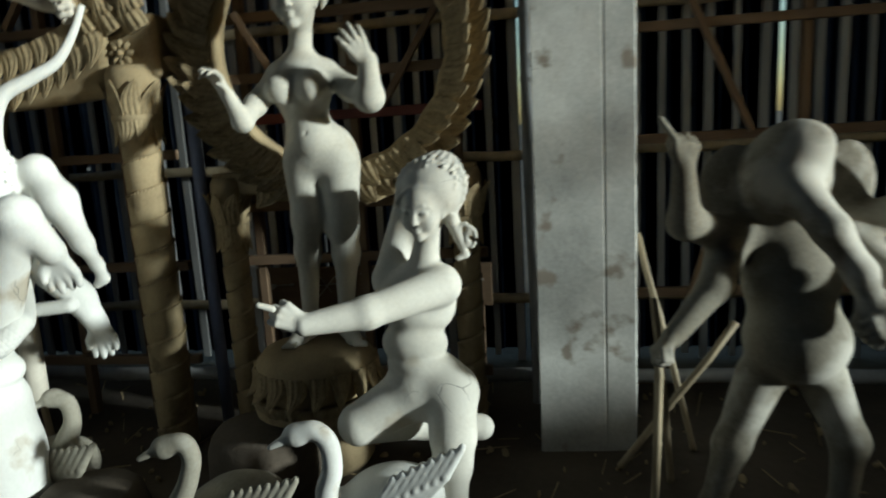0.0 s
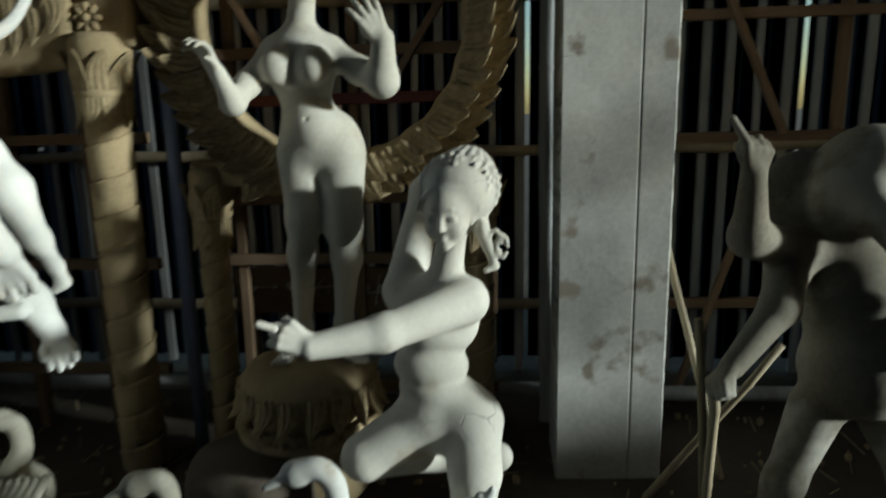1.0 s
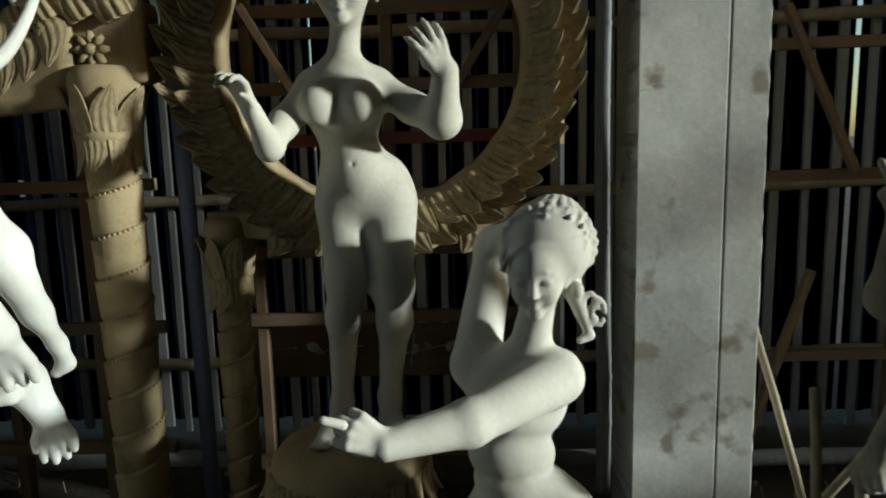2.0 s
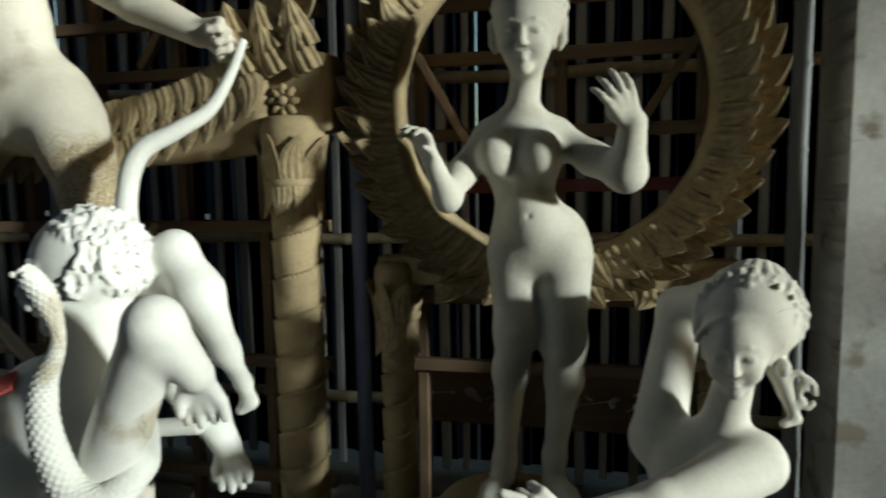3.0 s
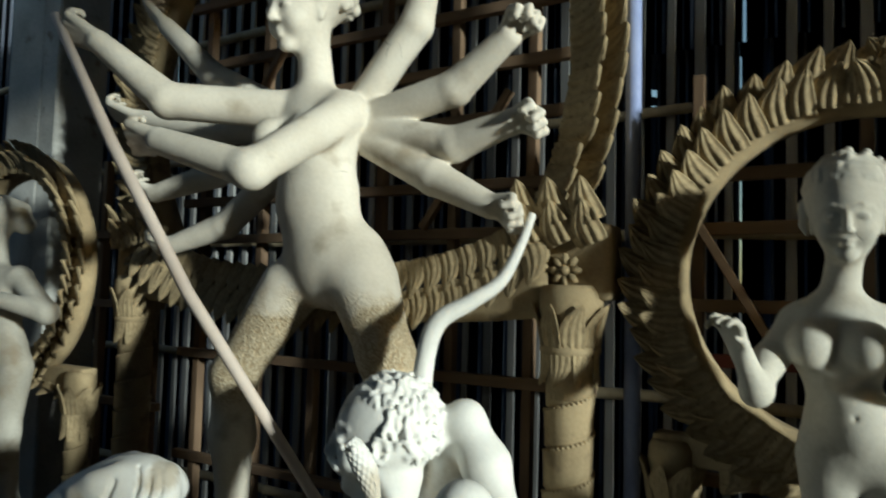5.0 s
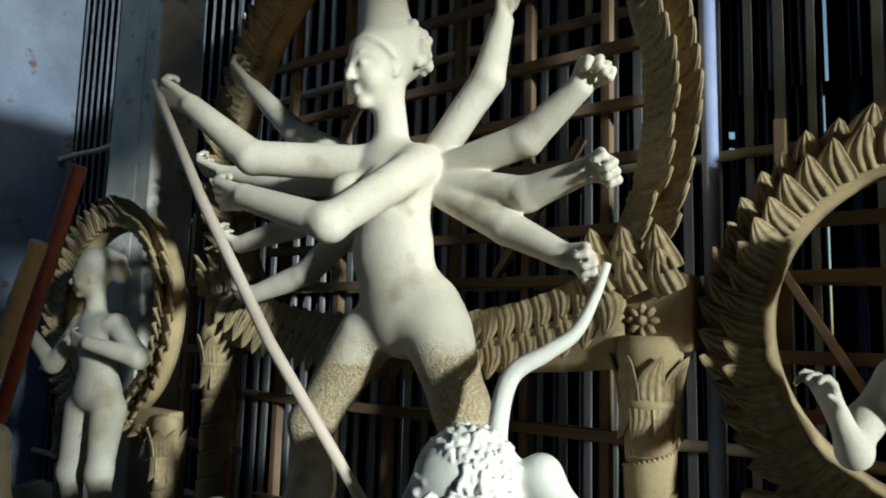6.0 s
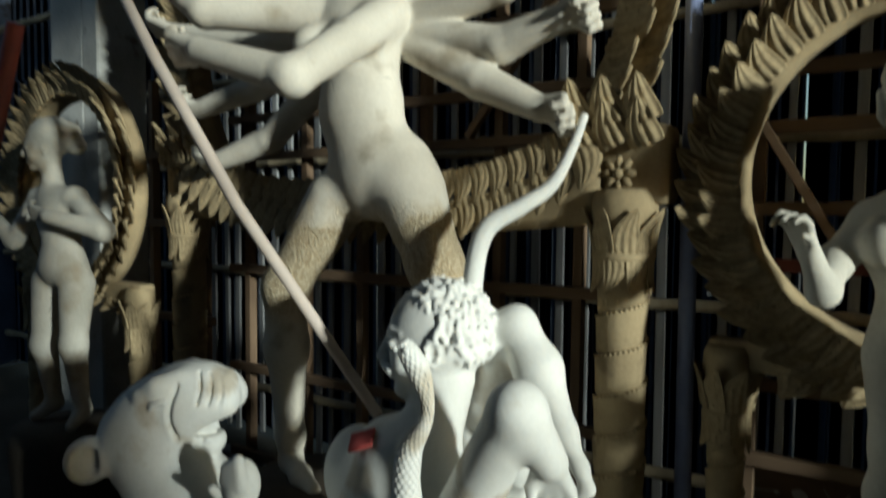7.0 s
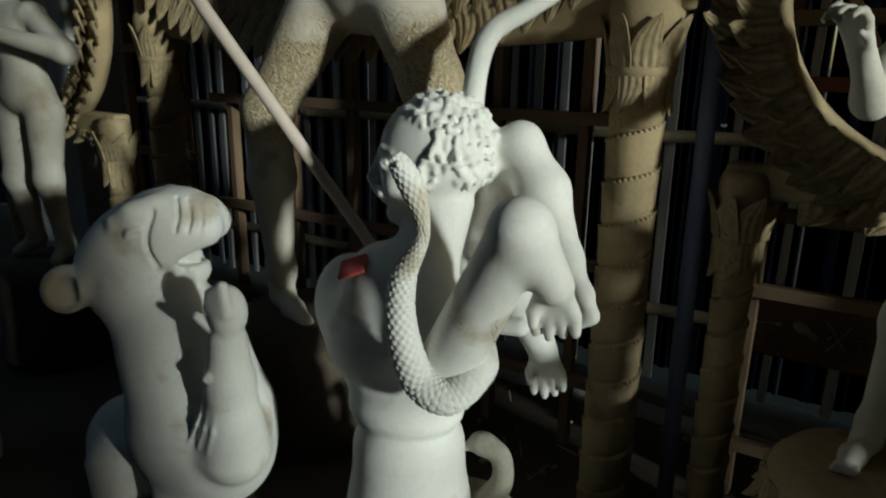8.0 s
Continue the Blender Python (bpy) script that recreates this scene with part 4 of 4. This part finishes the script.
def serpent_statue():
    tail = spline([(-1.79, 2.63, 1.95, 0.013), (-1.81, 2.58, 1.84, 0.016), (-1.84, 2.50, 1.725, 0.021), (-1.90, 2.42, 1.66, 0.025), (-1.98, 2.35, 1.59, 0.029), (-2.00, 2.31, 1.45, 0.030), (-2.03, 2.36, 1.25, 0.034), (-2.08, 2.40, 1.0, 0.036), (-1.98, 2.30, 0.86, 0.034), (-1.845, 2.13, 0.80, 0.036), (-1.815, 2.055, 0.785, 0.040), (-1.86, 1.985, 0.735, 0.045), (-1.93, 1.955, 0.78, 0.043), (-1.96, 1.93, 0.92, 0.037), (-1.95, 1.925, 1.04, 0.031), (-1.90, 1.92, 1.13, 0.018), (-1.89, 1.915, 1.185, 0.017), (-1.91, 1.91, 1.25, 0.028), (-1.935, 1.90, 1.30, 0.026), (-1.95, 1.89, 1.325, 0.018)], 40)
    bm = bmesh.new()
    seg, rings, side, run = 48, [], None, 0.0
    for i, p in enumerate(tail):
        here = Vector(p[:3])
        d = (Vector(tail[min(i + 1, len(tail) - 1)][:3]) - Vector(tail[max(i - 1, 0)][:3])).normalized()
        side = d.orthogonal().normalized() if side is None else (side - d * side.dot(d)).normalized()
        other = d.cross(side)
        run += (here - Vector(tail[max(i - 1, 0)][:3])).length
        row = int(run / 0.013)
        near = min(1.0, max(0.0, (i / len(tail) - 0.50) * 8))
        ring = []
        for k in range(seg):
            edge = abs(((k + 2 * (row % 2)) % 4) - 2) / 2
            scale = min(1.0, 1.6 * edge)
            lip = min(1.0, 3 * math.sin(math.pi * ((run / 0.013) % 1)))
            rr = float(p[3]) * (1 + 0.13 * near * (scale * lip - 0.6) + 0.02 * noise.noise((run * 20, k * 0.4, 0)))
            a = 2 * math.pi * k / seg
            ring.append(bm.verts.new(here - Vector((-1.9, 2.0, 0.7)) + rr * (math.cos(a) * side + math.sin(a) * other)))
        rings.append(ring)
    for u, v in zip(rings, rings[1:]):
        for k in range(seg):
            bm.faces.new((u[k], u[(k + 1) % seg], v[(k + 1) % seg], v[k]))
    bm.faces.new(rings[0][::-1])
    bm.faces.new(rings[-1])
    for q in (-1, 1):
        bmesh.ops.create_icosphere(bm, subdivisions=2, radius=0.008, matrix=Matrix.Translation((-0.042 + 0.016 * q, -0.125, 0.612)))
    ob = part("serpent_statue", bm, WHITE)
    ob.location = (-1.9, 2.0, 0.7)
    tagged(ob, "white clay serpent with ribbed belly wound round the clay man's arm", "statue", "clay statues")


def lion_statue():
    b = Clay()
    b.lump((-3.03, 1.93, 0.885), (0.22, 0.150, 0.150), (0, -30, 0), 0.03)
    b.lump((-2.91, 1.90, 0.985), (0.200, 0.132, 0.118), (0, -24, 0), 0.06)
    b.lump((-2.90, 1.90, 0.875), (0.150, 0.122, 0.120), (0, -10, 0), 0.06)
    b.lump((-3.02, 1.91, 0.80), (0.135, 0.135, 0.11), (0, -20, 0), 0.05)
    b.lump((-2.745, 1.885, 1.025), (0.145, 0.104, 0.094), (0, -14, 0), 0.09)
    b.lump((-2.612, 1.88, 1.068), (0.032, 0.052, 0.032), (0, 20, 0), 0.03)
    b.limb((-2.88, 1.89, 0.83), (-2.70, 1.88, 0.872), 0.070, 0.044, 0.03)
    b.lump((-2.685, 1.88, 0.868), (0.045, 0.048, 0.034), k=0.02)
    for q in (-1, 1):
        y = lambda v: 1.885 + v * q
        b.limb((-2.79, y(0.058), 0.970), (-2.625, y(0.048), 1.015), 0.064, 0.060, 0.035)
        b.cut((-2.588, y(0.026), 1.066), (0.016, 0.010, 0.011), k=0.006)
        # brow ridge, sunken eye with a heavy lid
        b.chain([(-3.00, y(0.085), 1.045, 0.018), (-2.915, y(0.098), 1.072, 0.020), (-2.825, y(0.075), 1.098, 0.018)], 0.045)
        b.cut((-2.890, y(0.158), 1.020), (0.060, 0.034, 0.018), (0, -24, 0), 0.022)
        b.lump((-2.900, y(0.120), 1.018), (0.040, 0.018, 0.016), (0, -24, 0), 0.010)
        b.cut((-2.900, y(0.140), 1.008), (0.050, 0.022, 0.007), (0, -24, 0), 0.006)
        # furrow from the eye down round the muzzle to the corner of the mouth
        for k in range(10):
            u = k / 9
            b.cut((-2.815 - 0.030 * math.sin(math.pi * u), y(0.104 + 0.022 * math.sin(math.pi * u)), 1.070 - 0.165 * u), (0.007, 0.012, 0.016), k=0.010)
        # snarl lines pressed over the muzzle
        for i in range(1, 4):
            for k in range(9):
                u = k / 8
                b.cut((-2.775 + 0.050 * i + 0.022 * math.sin(2.6 * u), y(0.060 + 0.052 * u ** 0.7), 1.112 - 0.004 * i - 0.085 * u), (0.005, 0.010, 0.010), k=0.006)
        for x, z, d, r in ((-2.645, 0.972, -0.055, 0.015), (-2.605, 0.985, -0.026, 0.010), (-2.695, 0.955, -0.026, 0.011), (-2.735, 0.945, -0.022, 0.010), (-2.695, 0.885, 0.046, 0.013), (-2.735, 0.882, 0.024, 0.010), (-2.775, 0.880, 0.020, 0.009)):
            b.limb((x, y(0.052), z), (x + 0.006, y(0.056), z + d), r, 0.003, 0.004)
    b.cut((-2.655, 1.88, 0.926), (0.115, 0.095, 0.030), (0, -16, 0), 0.010)
    b.limb((-2.80, 1.885, 0.905), (-2.69, 1.88, 0.918), 0.034, 0.022, 0.010)
    for x, y in ((-3.285, 1.83), (-3.24, 2.08)):
        b.lump((x, y, 0.815), (0.088, 0.036, 0.080), (0, 10, 25), 0.012)
        b.limb((x + 0.085, y + 0.015, 0.82), (x + 0.16, y + 0.04, 0.85), 0.055, 0.07, 0.03)
        b.cut((x + 0.014, y - 0.036, 0.818), (0.056, 0.036, 0.050), (0, 10, 25), 0.01)
    # combed ruff along the jaw
    for k in range(14):
        u = k / 13
        p = Vector((-3.155 + 0.20 * u, 1.822 - 0.020 * math.sin(math.pi * u), 0.80 - 0.085 * u))
        b.limb(p, p + Vector((-0.012 + 0.02 * u, 0.012, -0.055)), 0.007, 0.003, 0.005)
    b.turn_about((-2.95, 1.90, 0.0), (-3.00, 1.95, 0.00), 35, 0.66)
    b.chain([(-2.99, 1.96, 0.78, 0.150), (-2.90, 1.99, 0.60, 0.190), (-2.84, 2.0, 0.38, 0.235)], 0.06)
    b.lump((-2.84, 1.99, 0.31), (0.29, 0.20, 0.25), k=0.06)
    b.chain([(-2.60, 1.93, 0.36, 0.11), (-2.548, 1.89, 0.62, 0.066), (-2.532, 1.88, 0.755, 0.054)], 0.04)
    b.lump((-2.515, 1.875, 0.845), (0.054, 0.052, 0.078), k=0.018)
    for i in range(4):
        b.limb((-2.546 + 0.021 * i, 1.845, 0.86), (-2.536 + 0.017 * i, 1.838, 0.905 + 0.010 * i), 0.021, 0.016, 0.010)
    b.limb((-2.565, 1.85, 0.80), (-2.578, 1.82, 0.835), 0.020, 0.014, 0.005)
    for i in range(3):
        b.chain([(-2.60 + 0.03 * i, 1.842, 0.58, 0.004), (-2.63 + 0.035 * i, 1.825, 0.48, 0.006), (-2.68 + 0.045 * i, 1.825, 0.40, 0.004)], 0.010)
    b.lump((-2.553, 1.822, 0.655), 0.018, k=0.006)
    b.cut((-2.546, 1.806, 0.653), 0.008, k=0.003)
    b.lump((-3.22, 1.98, 0.12), (0.20, 0.16, 0.20), k=0.06)
    b.chain([(-3.16, 1.86, 0.14, 0.10), (-3.10, 1.80, 0.0, 0.06)], 0.04)
    b.chain([(-2.72, 1.93, 0.30, 0.10), (-2.86, 1.90, 0.14, 0.075), (-2.92, 1.88, 0.02, 0.055)], 0.04)
    ob = b.build("lion_statue", WHITE, (-2.95, 2.0, 0.0), 0.0065)
    tagged(ob, "white clay statue of a roaring lion with one paw raised", "statue", "clay statues")


def youth_statue():
    b = Clay()
    head(b, (-4.70, 2.42, 1.96), 0.105, (-0.5, -0.8, -0.1))
    b.lump((-4.68, 2.45, 2.02), (0.112, 0.112, 0.10), k=0.02)
    for k in range(14):
        a = radians(-30 + 18 * k)
        b.chain([(-4.70 + 0.085 * math.cos(a), 2.40, 2.01 + 0.080 * math.sin(a), 0.007), (-4.68 + 0.100 * math.cos(a), 2.46, 2.02 + 0.092 * math.sin(a), 0.009), (-4.64 + 0.06 * math.cos(a), 2.54, 2.03 + 0.05 * math.sin(a), 0.012)], 0.008)
    b.lump((-4.60, 2.53, 1.97), (0.055, 0.055, 0.050), k=0.02)
    b.limb((-4.68, 2.44, 1.87), (-4.66, 2.44, 1.75), 0.05, 0.056, 0.03)
    b.limb((-4.74, 2.42, 1.69), (-4.47, 2.45, 1.69), 0.058, 0.06, 0.05)
    b.lump((-4.60, 2.43, 1.60), (0.14, 0.095, 0.13), k=0.06)
    b.lump((-4.57, 2.43, 1.45), (0.115, 0.085, 0.13), k=0.06)
    b.lump((-4.56, 2.43, 1.33), (0.155, 0.11, 0.11), k=0.06)
    b.chain([(-4.68, 2.42, 1.25, 0.088), (-4.67, 2.38, 0.92, 0.062), (-4.66, 2.42, 0.60, 0.038), (-4.70, 2.34, 0.54, 0.03)], 0.04)
    b.chain([(-4.45, 2.44, 1.25, 0.088), (-4.42, 2.40, 0.94, 0.062), (-4.42, 2.44, 0.60, 0.038), (-4.38, 2.36, 0.54, 0.03)], 0.04)
    b.chain([(-4.46, 2.45, 1.69, 0.056), (-4.20, 2.44, 1.53, 0.052), (-4.40, 2.28, 1.60, 0.036)], 0.03)
    b.grip((-4.40, 2.28, 1.60), (-4.52, 2.26, 1.62), 0.05, (0, -0.3, 1), 0.3)
    b.chain([(-4.76, 2.42, 1.69, 0.056), (-4.93, 2.36, 1.46, 0.045), (-5.03, 2.28, 1.62, 0.034)], 0.03)
    b.grip((-5.03, 2.28, 1.62), (-5.07, 2.26, 1.69), 0.046, (0.6, -0.3, 0), 0.25)
    ob = b.build("youth_statue", CLAY, (-4.57, 2.42, 0.50), 0.008)
    tagged(ob, "grey clay statue of a standing youth before a leaf arch", "statue", "clay statues")
    bm = bmesh.new()
    lathe(bm, [(0.26, 0), (0.28, 0.04), (0.25, 0.2), (0.27, 0.44), (0.24, 0.515)], 32)
    # The dark earth colour stands in for the shade around this base.
    ob = part("round_base", bm, EARTH)
    ob.location = (-4.55, 2.42, 0)
    tagged(ob, "plain round base under the youth statue, coloured dark for shade", "pedestal")


def elephant_headed_statue():
    b = Clay()
    b.lump((0.80, 2.34, 1.18), (0.14, 0.14, 0.16), k=0.04)
    b.lump((0.83, 2.30, 1.28), (0.10, 0.10, 0.08), k=0.04)
    b.chain([(0.80, 2.24, 1.15, 0.07), (0.87, 2.14, 1.03, 0.052), (0.95, 2.12, 0.90, 0.044), (0.99, 2.12, 0.80, 0.036), (0.95, 2.10, 0.75, 0.03)], 0.03)
    b.lump((0.64, 2.36, 1.16), (0.10, 0.025, 0.13), (0, 10, -15), 0.02)
    b.lump((1.00, 2.36, 1.16), (0.10, 0.025, 0.13), (0, -10, 15), 0.02)
    b.limb((0.68, 2.34, 0.98), (0.98, 2.34, 0.98), 0.068, 0.068, 0.05)
    b.lump((0.83, 2.34, 0.84), (0.155, 0.14, 0.18), k=0.05)
    b.lump((0.84, 2.30, 0.64), (0.165, 0.18, 0.15), k=0.05)
    b.chain([(0.735, 2.31, 0.50, 0.082), (0.63, 2.25, 0.28, 0.056), (0.575, 2.27, 0.04, 0.040), (0.54, 2.20, 0.025, 0.035)], 0.04)
    b.chain([(0.93, 2.31, 0.50, 0.082), (1.00, 2.24, 0.30, 0.056), (1.00, 2.27, 0.04, 0.040), (1.01, 2.20, 0.025, 0.035)], 0.04)
    b.chain([(0.66, 2.33, 0.98, 0.062), (0.465, 2.22, 1.055, 0.056)], 0.03)
    b.chain([(0.465, 2.22, 1.055, 0.052), (0.45, 2.18, 1.24, 0.034)], 0.03)
    b.grip((0.45, 2.18, 1.23), (0.455, 2.165, 1.305), 0.055, (0.8, 0.3, 0), 0.75)
    b.limb((0.42, 2.155, 1.32), (0.375, 2.15, 1.385), 0.013, 0.010, 0.006)
    b.chain([(0.62, 2.32, 0.96, 0.068), (0.565, 2.22, 0.85, 0.052), (0.41, 2.13, 0.70, 0.034)], 0.03)
    b.grip((0.41, 2.13, 0.70), (0.355, 2.10, 0.665), 0.055, (0.2, 0.9, 0), 0.8)
    b.chain([(1.0, 2.33, 0.97, 0.07), (1.10, 2.22, 0.86, 0.055), (1.02, 2.08, 0.76, 0.04)], 0.03)
    b.grip((1.02, 2.08, 0.76), (0.97, 2.04, 0.74), 0.052, (0, 0.5, 0.8), 0.7)
    b.chain([(1.0, 2.36, 1.0, 0.07), (1.16, 2.30, 1.06, 0.055), (1.16, 2.24, 1.24, 0.038)], 0.03)
    ob = b.build("elephant_headed_statue", DAMP_SHADED, (0.8, 2.3, 0.0), 0.0075)
    tagged(ob, "grey clay statue with elephant head and round belly", "statue", "clay statues")


def swan_statue(path, body, wing, mat, label):
    b = Clay()
    pts = spline(path, 5)
    for p, q in zip(pts, pts[1:]):
        b.limb(p[:3], q[:3], p[3], q[3], 0.01)
    hx, hy, hz = path[0][:3]
    b.lump((hx, hy, hz), (0.045, 0.035, 0.036), k=0.015)
    b.limb((hx - 0.03, hy - 0.01, hz - 0.01), (hx - 0.085, hy - 0.02, hz - 0.035), 0.018, 0.010, 0.01)
    b.lump(body, (0.19, 0.13, 0.13), (0, -12, 0), 0.05)
    for i in range(8):
        x, z = body[0] + 0.01 + 0.033 * i, body[2] + 0.05 + wing * (0.35 + 0.10 * i)
        b.chain([(x - 0.085, body[1] - 0.115, z - 0.12, 0.015), (x - 0.03, body[1] - 0.128, z - 0.05, 0.019), (x + 0.03, body[1] - 0.12, z + 0.045, 0.013)], 0.003)
    ob = b.build("swan_statue", mat, (body[0], body[1], 0.0), 0.007)
    tagged(ob, label, "statue", "clay swans")


def clay_stand(x, y, r, h, label):
    bm = bmesh.new()
    lathe(bm, [(r, 0), (r * 1.05, h * 0.2), (r * 0.96, h * 0.8), (r * 0.85, h)], 28)
    for v in bm.verts:
        v.co.x += 0.02 * noise.noise(v.co * 6)
        v.co.y += 0.02 * noise.noise(v.co * 6 + Vector((5, 0, 0)))
    ob = part("clay_mound", bm, EARTH)
    ob.location = (x, y, 0)
    tagged(ob, label, "mound")


def zoned_clay():
    """Clay whose middle stretch (the thighs) is still rough brown straw mix, with a ragged border."""
    m = CLAY.copy()
    m.name = "pale clay with straw-clay thighs"
    n, l = m.node_tree.nodes, m.node_tree.links
    ramp = next(x for x in n if x.type == "VALTORGB")
    ramp.color_ramp.elements[0].color = (0.50, 0.46, 0.38, 1)
    ramp.color_ramp.elements[1].color = (0.66, 0.62, 0.53, 1)
    bsdf = n["Principled BSDF"]
    co = n.new("ShaderNodeTexCoord")
    sep = n.new("ShaderNodeSeparateXYZ")
    l.new(co.outputs["Object"], sep.inputs[0])
    tex = n.new("ShaderNodeTexNoise")
    tex.inputs["Scale"].default_value = 9
    tex.inputs["Detail"].default_value = 8
    l.new(co.outputs["Object"], tex.inputs["Vector"])
    add = n.new("ShaderNodeMath")
    add.operation = "MULTIPLY_ADD"
    add.inputs[1].default_value = 0.25
    l.new(tex.outputs["Fac"], add.inputs[0])
    l.new(sep.outputs["Z"], add.inputs[2])
    zone = n.new("ShaderNodeMapRange")
    zone.inputs["From Min"].default_value, zone.inputs["From Max"].default_value = 1.50, 1.42
    l.new(add.outputs[0], zone.inputs["Value"])
    below = n.new("ShaderNodeMapRange")
    below.inputs["From Min"].default_value, below.inputs["From Max"].default_value = 0.98, 1.12
    l.new(add.outputs[0], below.inputs["Value"])
    band = n.new("ShaderNodeMath")
    band.operation = "MULTIPLY"
    l.new(zone.outputs["Result"], band.inputs[0])
    l.new(below.outputs["Result"], band.inputs[1])
    straw = n.new("ShaderNodeTexNoise")
    straw.inputs["Scale"].default_value = 45
    straw.inputs["Distortion"].default_value = 2.5
    l.new(co.outputs["Object"], straw.inputs["Vector"])
    col = n.new("ShaderNodeValToRGB")
    col.color_ramp.elements[0].position, col.color_ramp.elements[1].position = 0.35, 0.7
    col.color_ramp.elements[0].color = (0.34, 0.26, 0.15, 1)
    col.color_ramp.elements[1].color = (0.58, 0.50, 0.35, 1)
    l.new(straw.outputs["Fac"], col.inputs["Fac"])
    mix = n.new("ShaderNodeMix")
    mix.data_type = "RGBA"
    l.new(band.outputs[0], mix.inputs["Factor"])
    l.new(bsdf.inputs["Base Color"].links[0].from_socket, mix.inputs["A"])
    l.new(col.outputs["Color"], mix.inputs["B"])
    l.new(mix.outputs["Result"], bsdf.inputs["Base Color"])
    old = bsdf.inputs["Normal"].links[0].from_socket
    bump = n.new("ShaderNodeBump")
    bump.inputs["Distance"].default_value = 0.012
    l.new(band.outputs[0], bump.inputs["Strength"])
    l.new(straw.outputs["Fac"], bump.inputs["Height"])
    l.new(old, bump.inputs["Normal"])
    l.new(bump.outputs["Normal"], bsdf.inputs["Normal"])
    return m


STATUE = zoned_clay()
# Damp brown clay; its darkness also stands in for shade on elephant and bird.
DAMP_SHADED = material("damp brown clay with shade in its colour", (0.13, 0.11, 0.075), (0.33, 0.31, 0.25), 0.8, 70, 2.2, 0.3, patch=((0.50, 0.48, 0.42), 2.6, 0.54))
standing_statue()
lotus_base()
kneeling_statue()
ten_armed_statue()
warrior_statue()
serpent_statue()
lion_statue()
youth_statue()
elephant_headed_statue()
swan_statue([(-1.29, 2.0, 0.37, 0.036), (-1.22, 2.0, 0.385, 0.030), (-1.195, 2.0, 0.33, 0.029), (-1.22, 2.0, 0.24, 0.032), (-1.28, 2.02, 0.12, 0.042), (-1.22, 2.08, 0.08, 0.06)], (-1.10, 2.12, 0.08), 0.08, DAMP_SHADED, "grey clay swan with curved neck")
swan_statue([(-0.815, 2.0, 0.42, 0.034), (-0.75, 2.0, 0.435, 0.030), (-0.705, 2.0, 0.39, 0.030), (-0.70, 2.0, 0.30, 0.032), (-0.73, 2.02, 0.19, 0.040), (-0.66, 2.06, 0.10, 0.06)], (-0.53, 2.10, 0.13), 0.16, WHITE, "white clay swan with striped raised wing")
# Dark clay here paints in the shade that the sun does not leave.
swan_statue([(-1.93, 2.30, 0.42, 0.03), (-1.87, 2.30, 0.40, 0.028), (-1.86, 2.30, 0.32, 0.03), (-1.90, 2.30, 0.24, 0.04)], (-2.0, 2.34, 0.10), 0.06, DAMP_SHADED, "small clay bird, coloured dark for shade")
clay_stand(-1.10, 2.38, 0.22, 0.26, "low mound of dark earth behind the swans")
clay_stand(-2.95, 2.62, 0.30, 0.53, "dark earth mound under the ten-armed statue's foot")
clay_stand(-1.70, 2.12, 0.20, 0.13, "low mound of dark earth on the floor")


def clay_limb():
    b = Clay()
    b.chain([(-3.88, 1.70, 0.0, 0.09), (-3.86, 1.70, 0.55, 0.075), (-3.84, 1.70, 0.98, 0.062), (-3.845, 1.70, 1.12, 0.042), (-3.85, 1.70, 1.20, 0.040)], 0.03)
    b.lump((-3.855, 1.69, 1.265), (0.062, 0.045, 0.05), (0, 12, 0), 0.02)
    ob = b.build("clay_limb", WHITE, (-3.88, 1.70, 0.0), 0.008)
    tagged(ob, "loose white clay forearm standing on its end", "clay limb")


def crumbs(name, count, xr, yr, z, size, mat, label):
    """Scattered scraps of dry clay and straw."""
    rng = random.Random(count)
    bm = bmesh.new()
    for k in range(count):
        m = pose(rng.uniform(*xr), rng.uniform(*yr), z + 0.01, rng.uniform(0, 360), rng.uniform(0, 360), rng.uniform(0, 360))
        s = size * rng.uniform(0.4, 1.3)
        if k % 3:
            bmesh.ops.create_icosphere(bm, subdivisions=1, radius=1, matrix=m @ Matrix.Diagonal((s, s * 0.7, s * 0.45, 1)))
        else:
            bmesh.ops.create_cube(bm, size=1, matrix=m @ Matrix.Diagonal((0.004, 0.004, s * 8, 1)))
    ob = part(name, bm, mat, smooth=False)
    tagged(ob, label, "debris", kind="stuff")


clay_limb()
crumbs("clay_scraps", 260, (-3.6, 1.4), (2.3, 3.5), -0.02, 0.020, OCHRE, "scraps of dry clay and straw on the floor")
shelf = empty("plank_shelf", (-0.86, 3.33, 0), "low plank shelf behind the standing statue", "shelf")
beam(shelf, (-0.62, 0, 0.60), (0.62, 0, 0.60), 0.03, 0.22, WOOD, "plank")
for x in (-0.55, 0.55):
    beam(shelf, (x, 0, 0.0), (x, 0, 0.59), 0.05, 0.05, WOOD, "leg")
crumbs("clay_lumps", 60, (-1.4, -0.3), (3.24, 3.42), 0.615, 0.03, CLAY, "lumps of dry clay lying on the plank shelf")
for i, (a, b) in enumerate((((0.36, 2.16, 0.0), (0.365, 2.12, 0.62)), ((0.48, 2.5, 0.0), (0.40, 2.42, 0.75)), ((0.30, 2.6, 0.0), (0.72, 2.55, 0.62)), ((0.62, 2.75, 0.0), (0.42, 2.95, 0.9)))):
    loose_pole("bamboo_stake", a, b, 0.014, BAMBOO, "thin bamboo stake beside the elephant-headed statue", "stake")
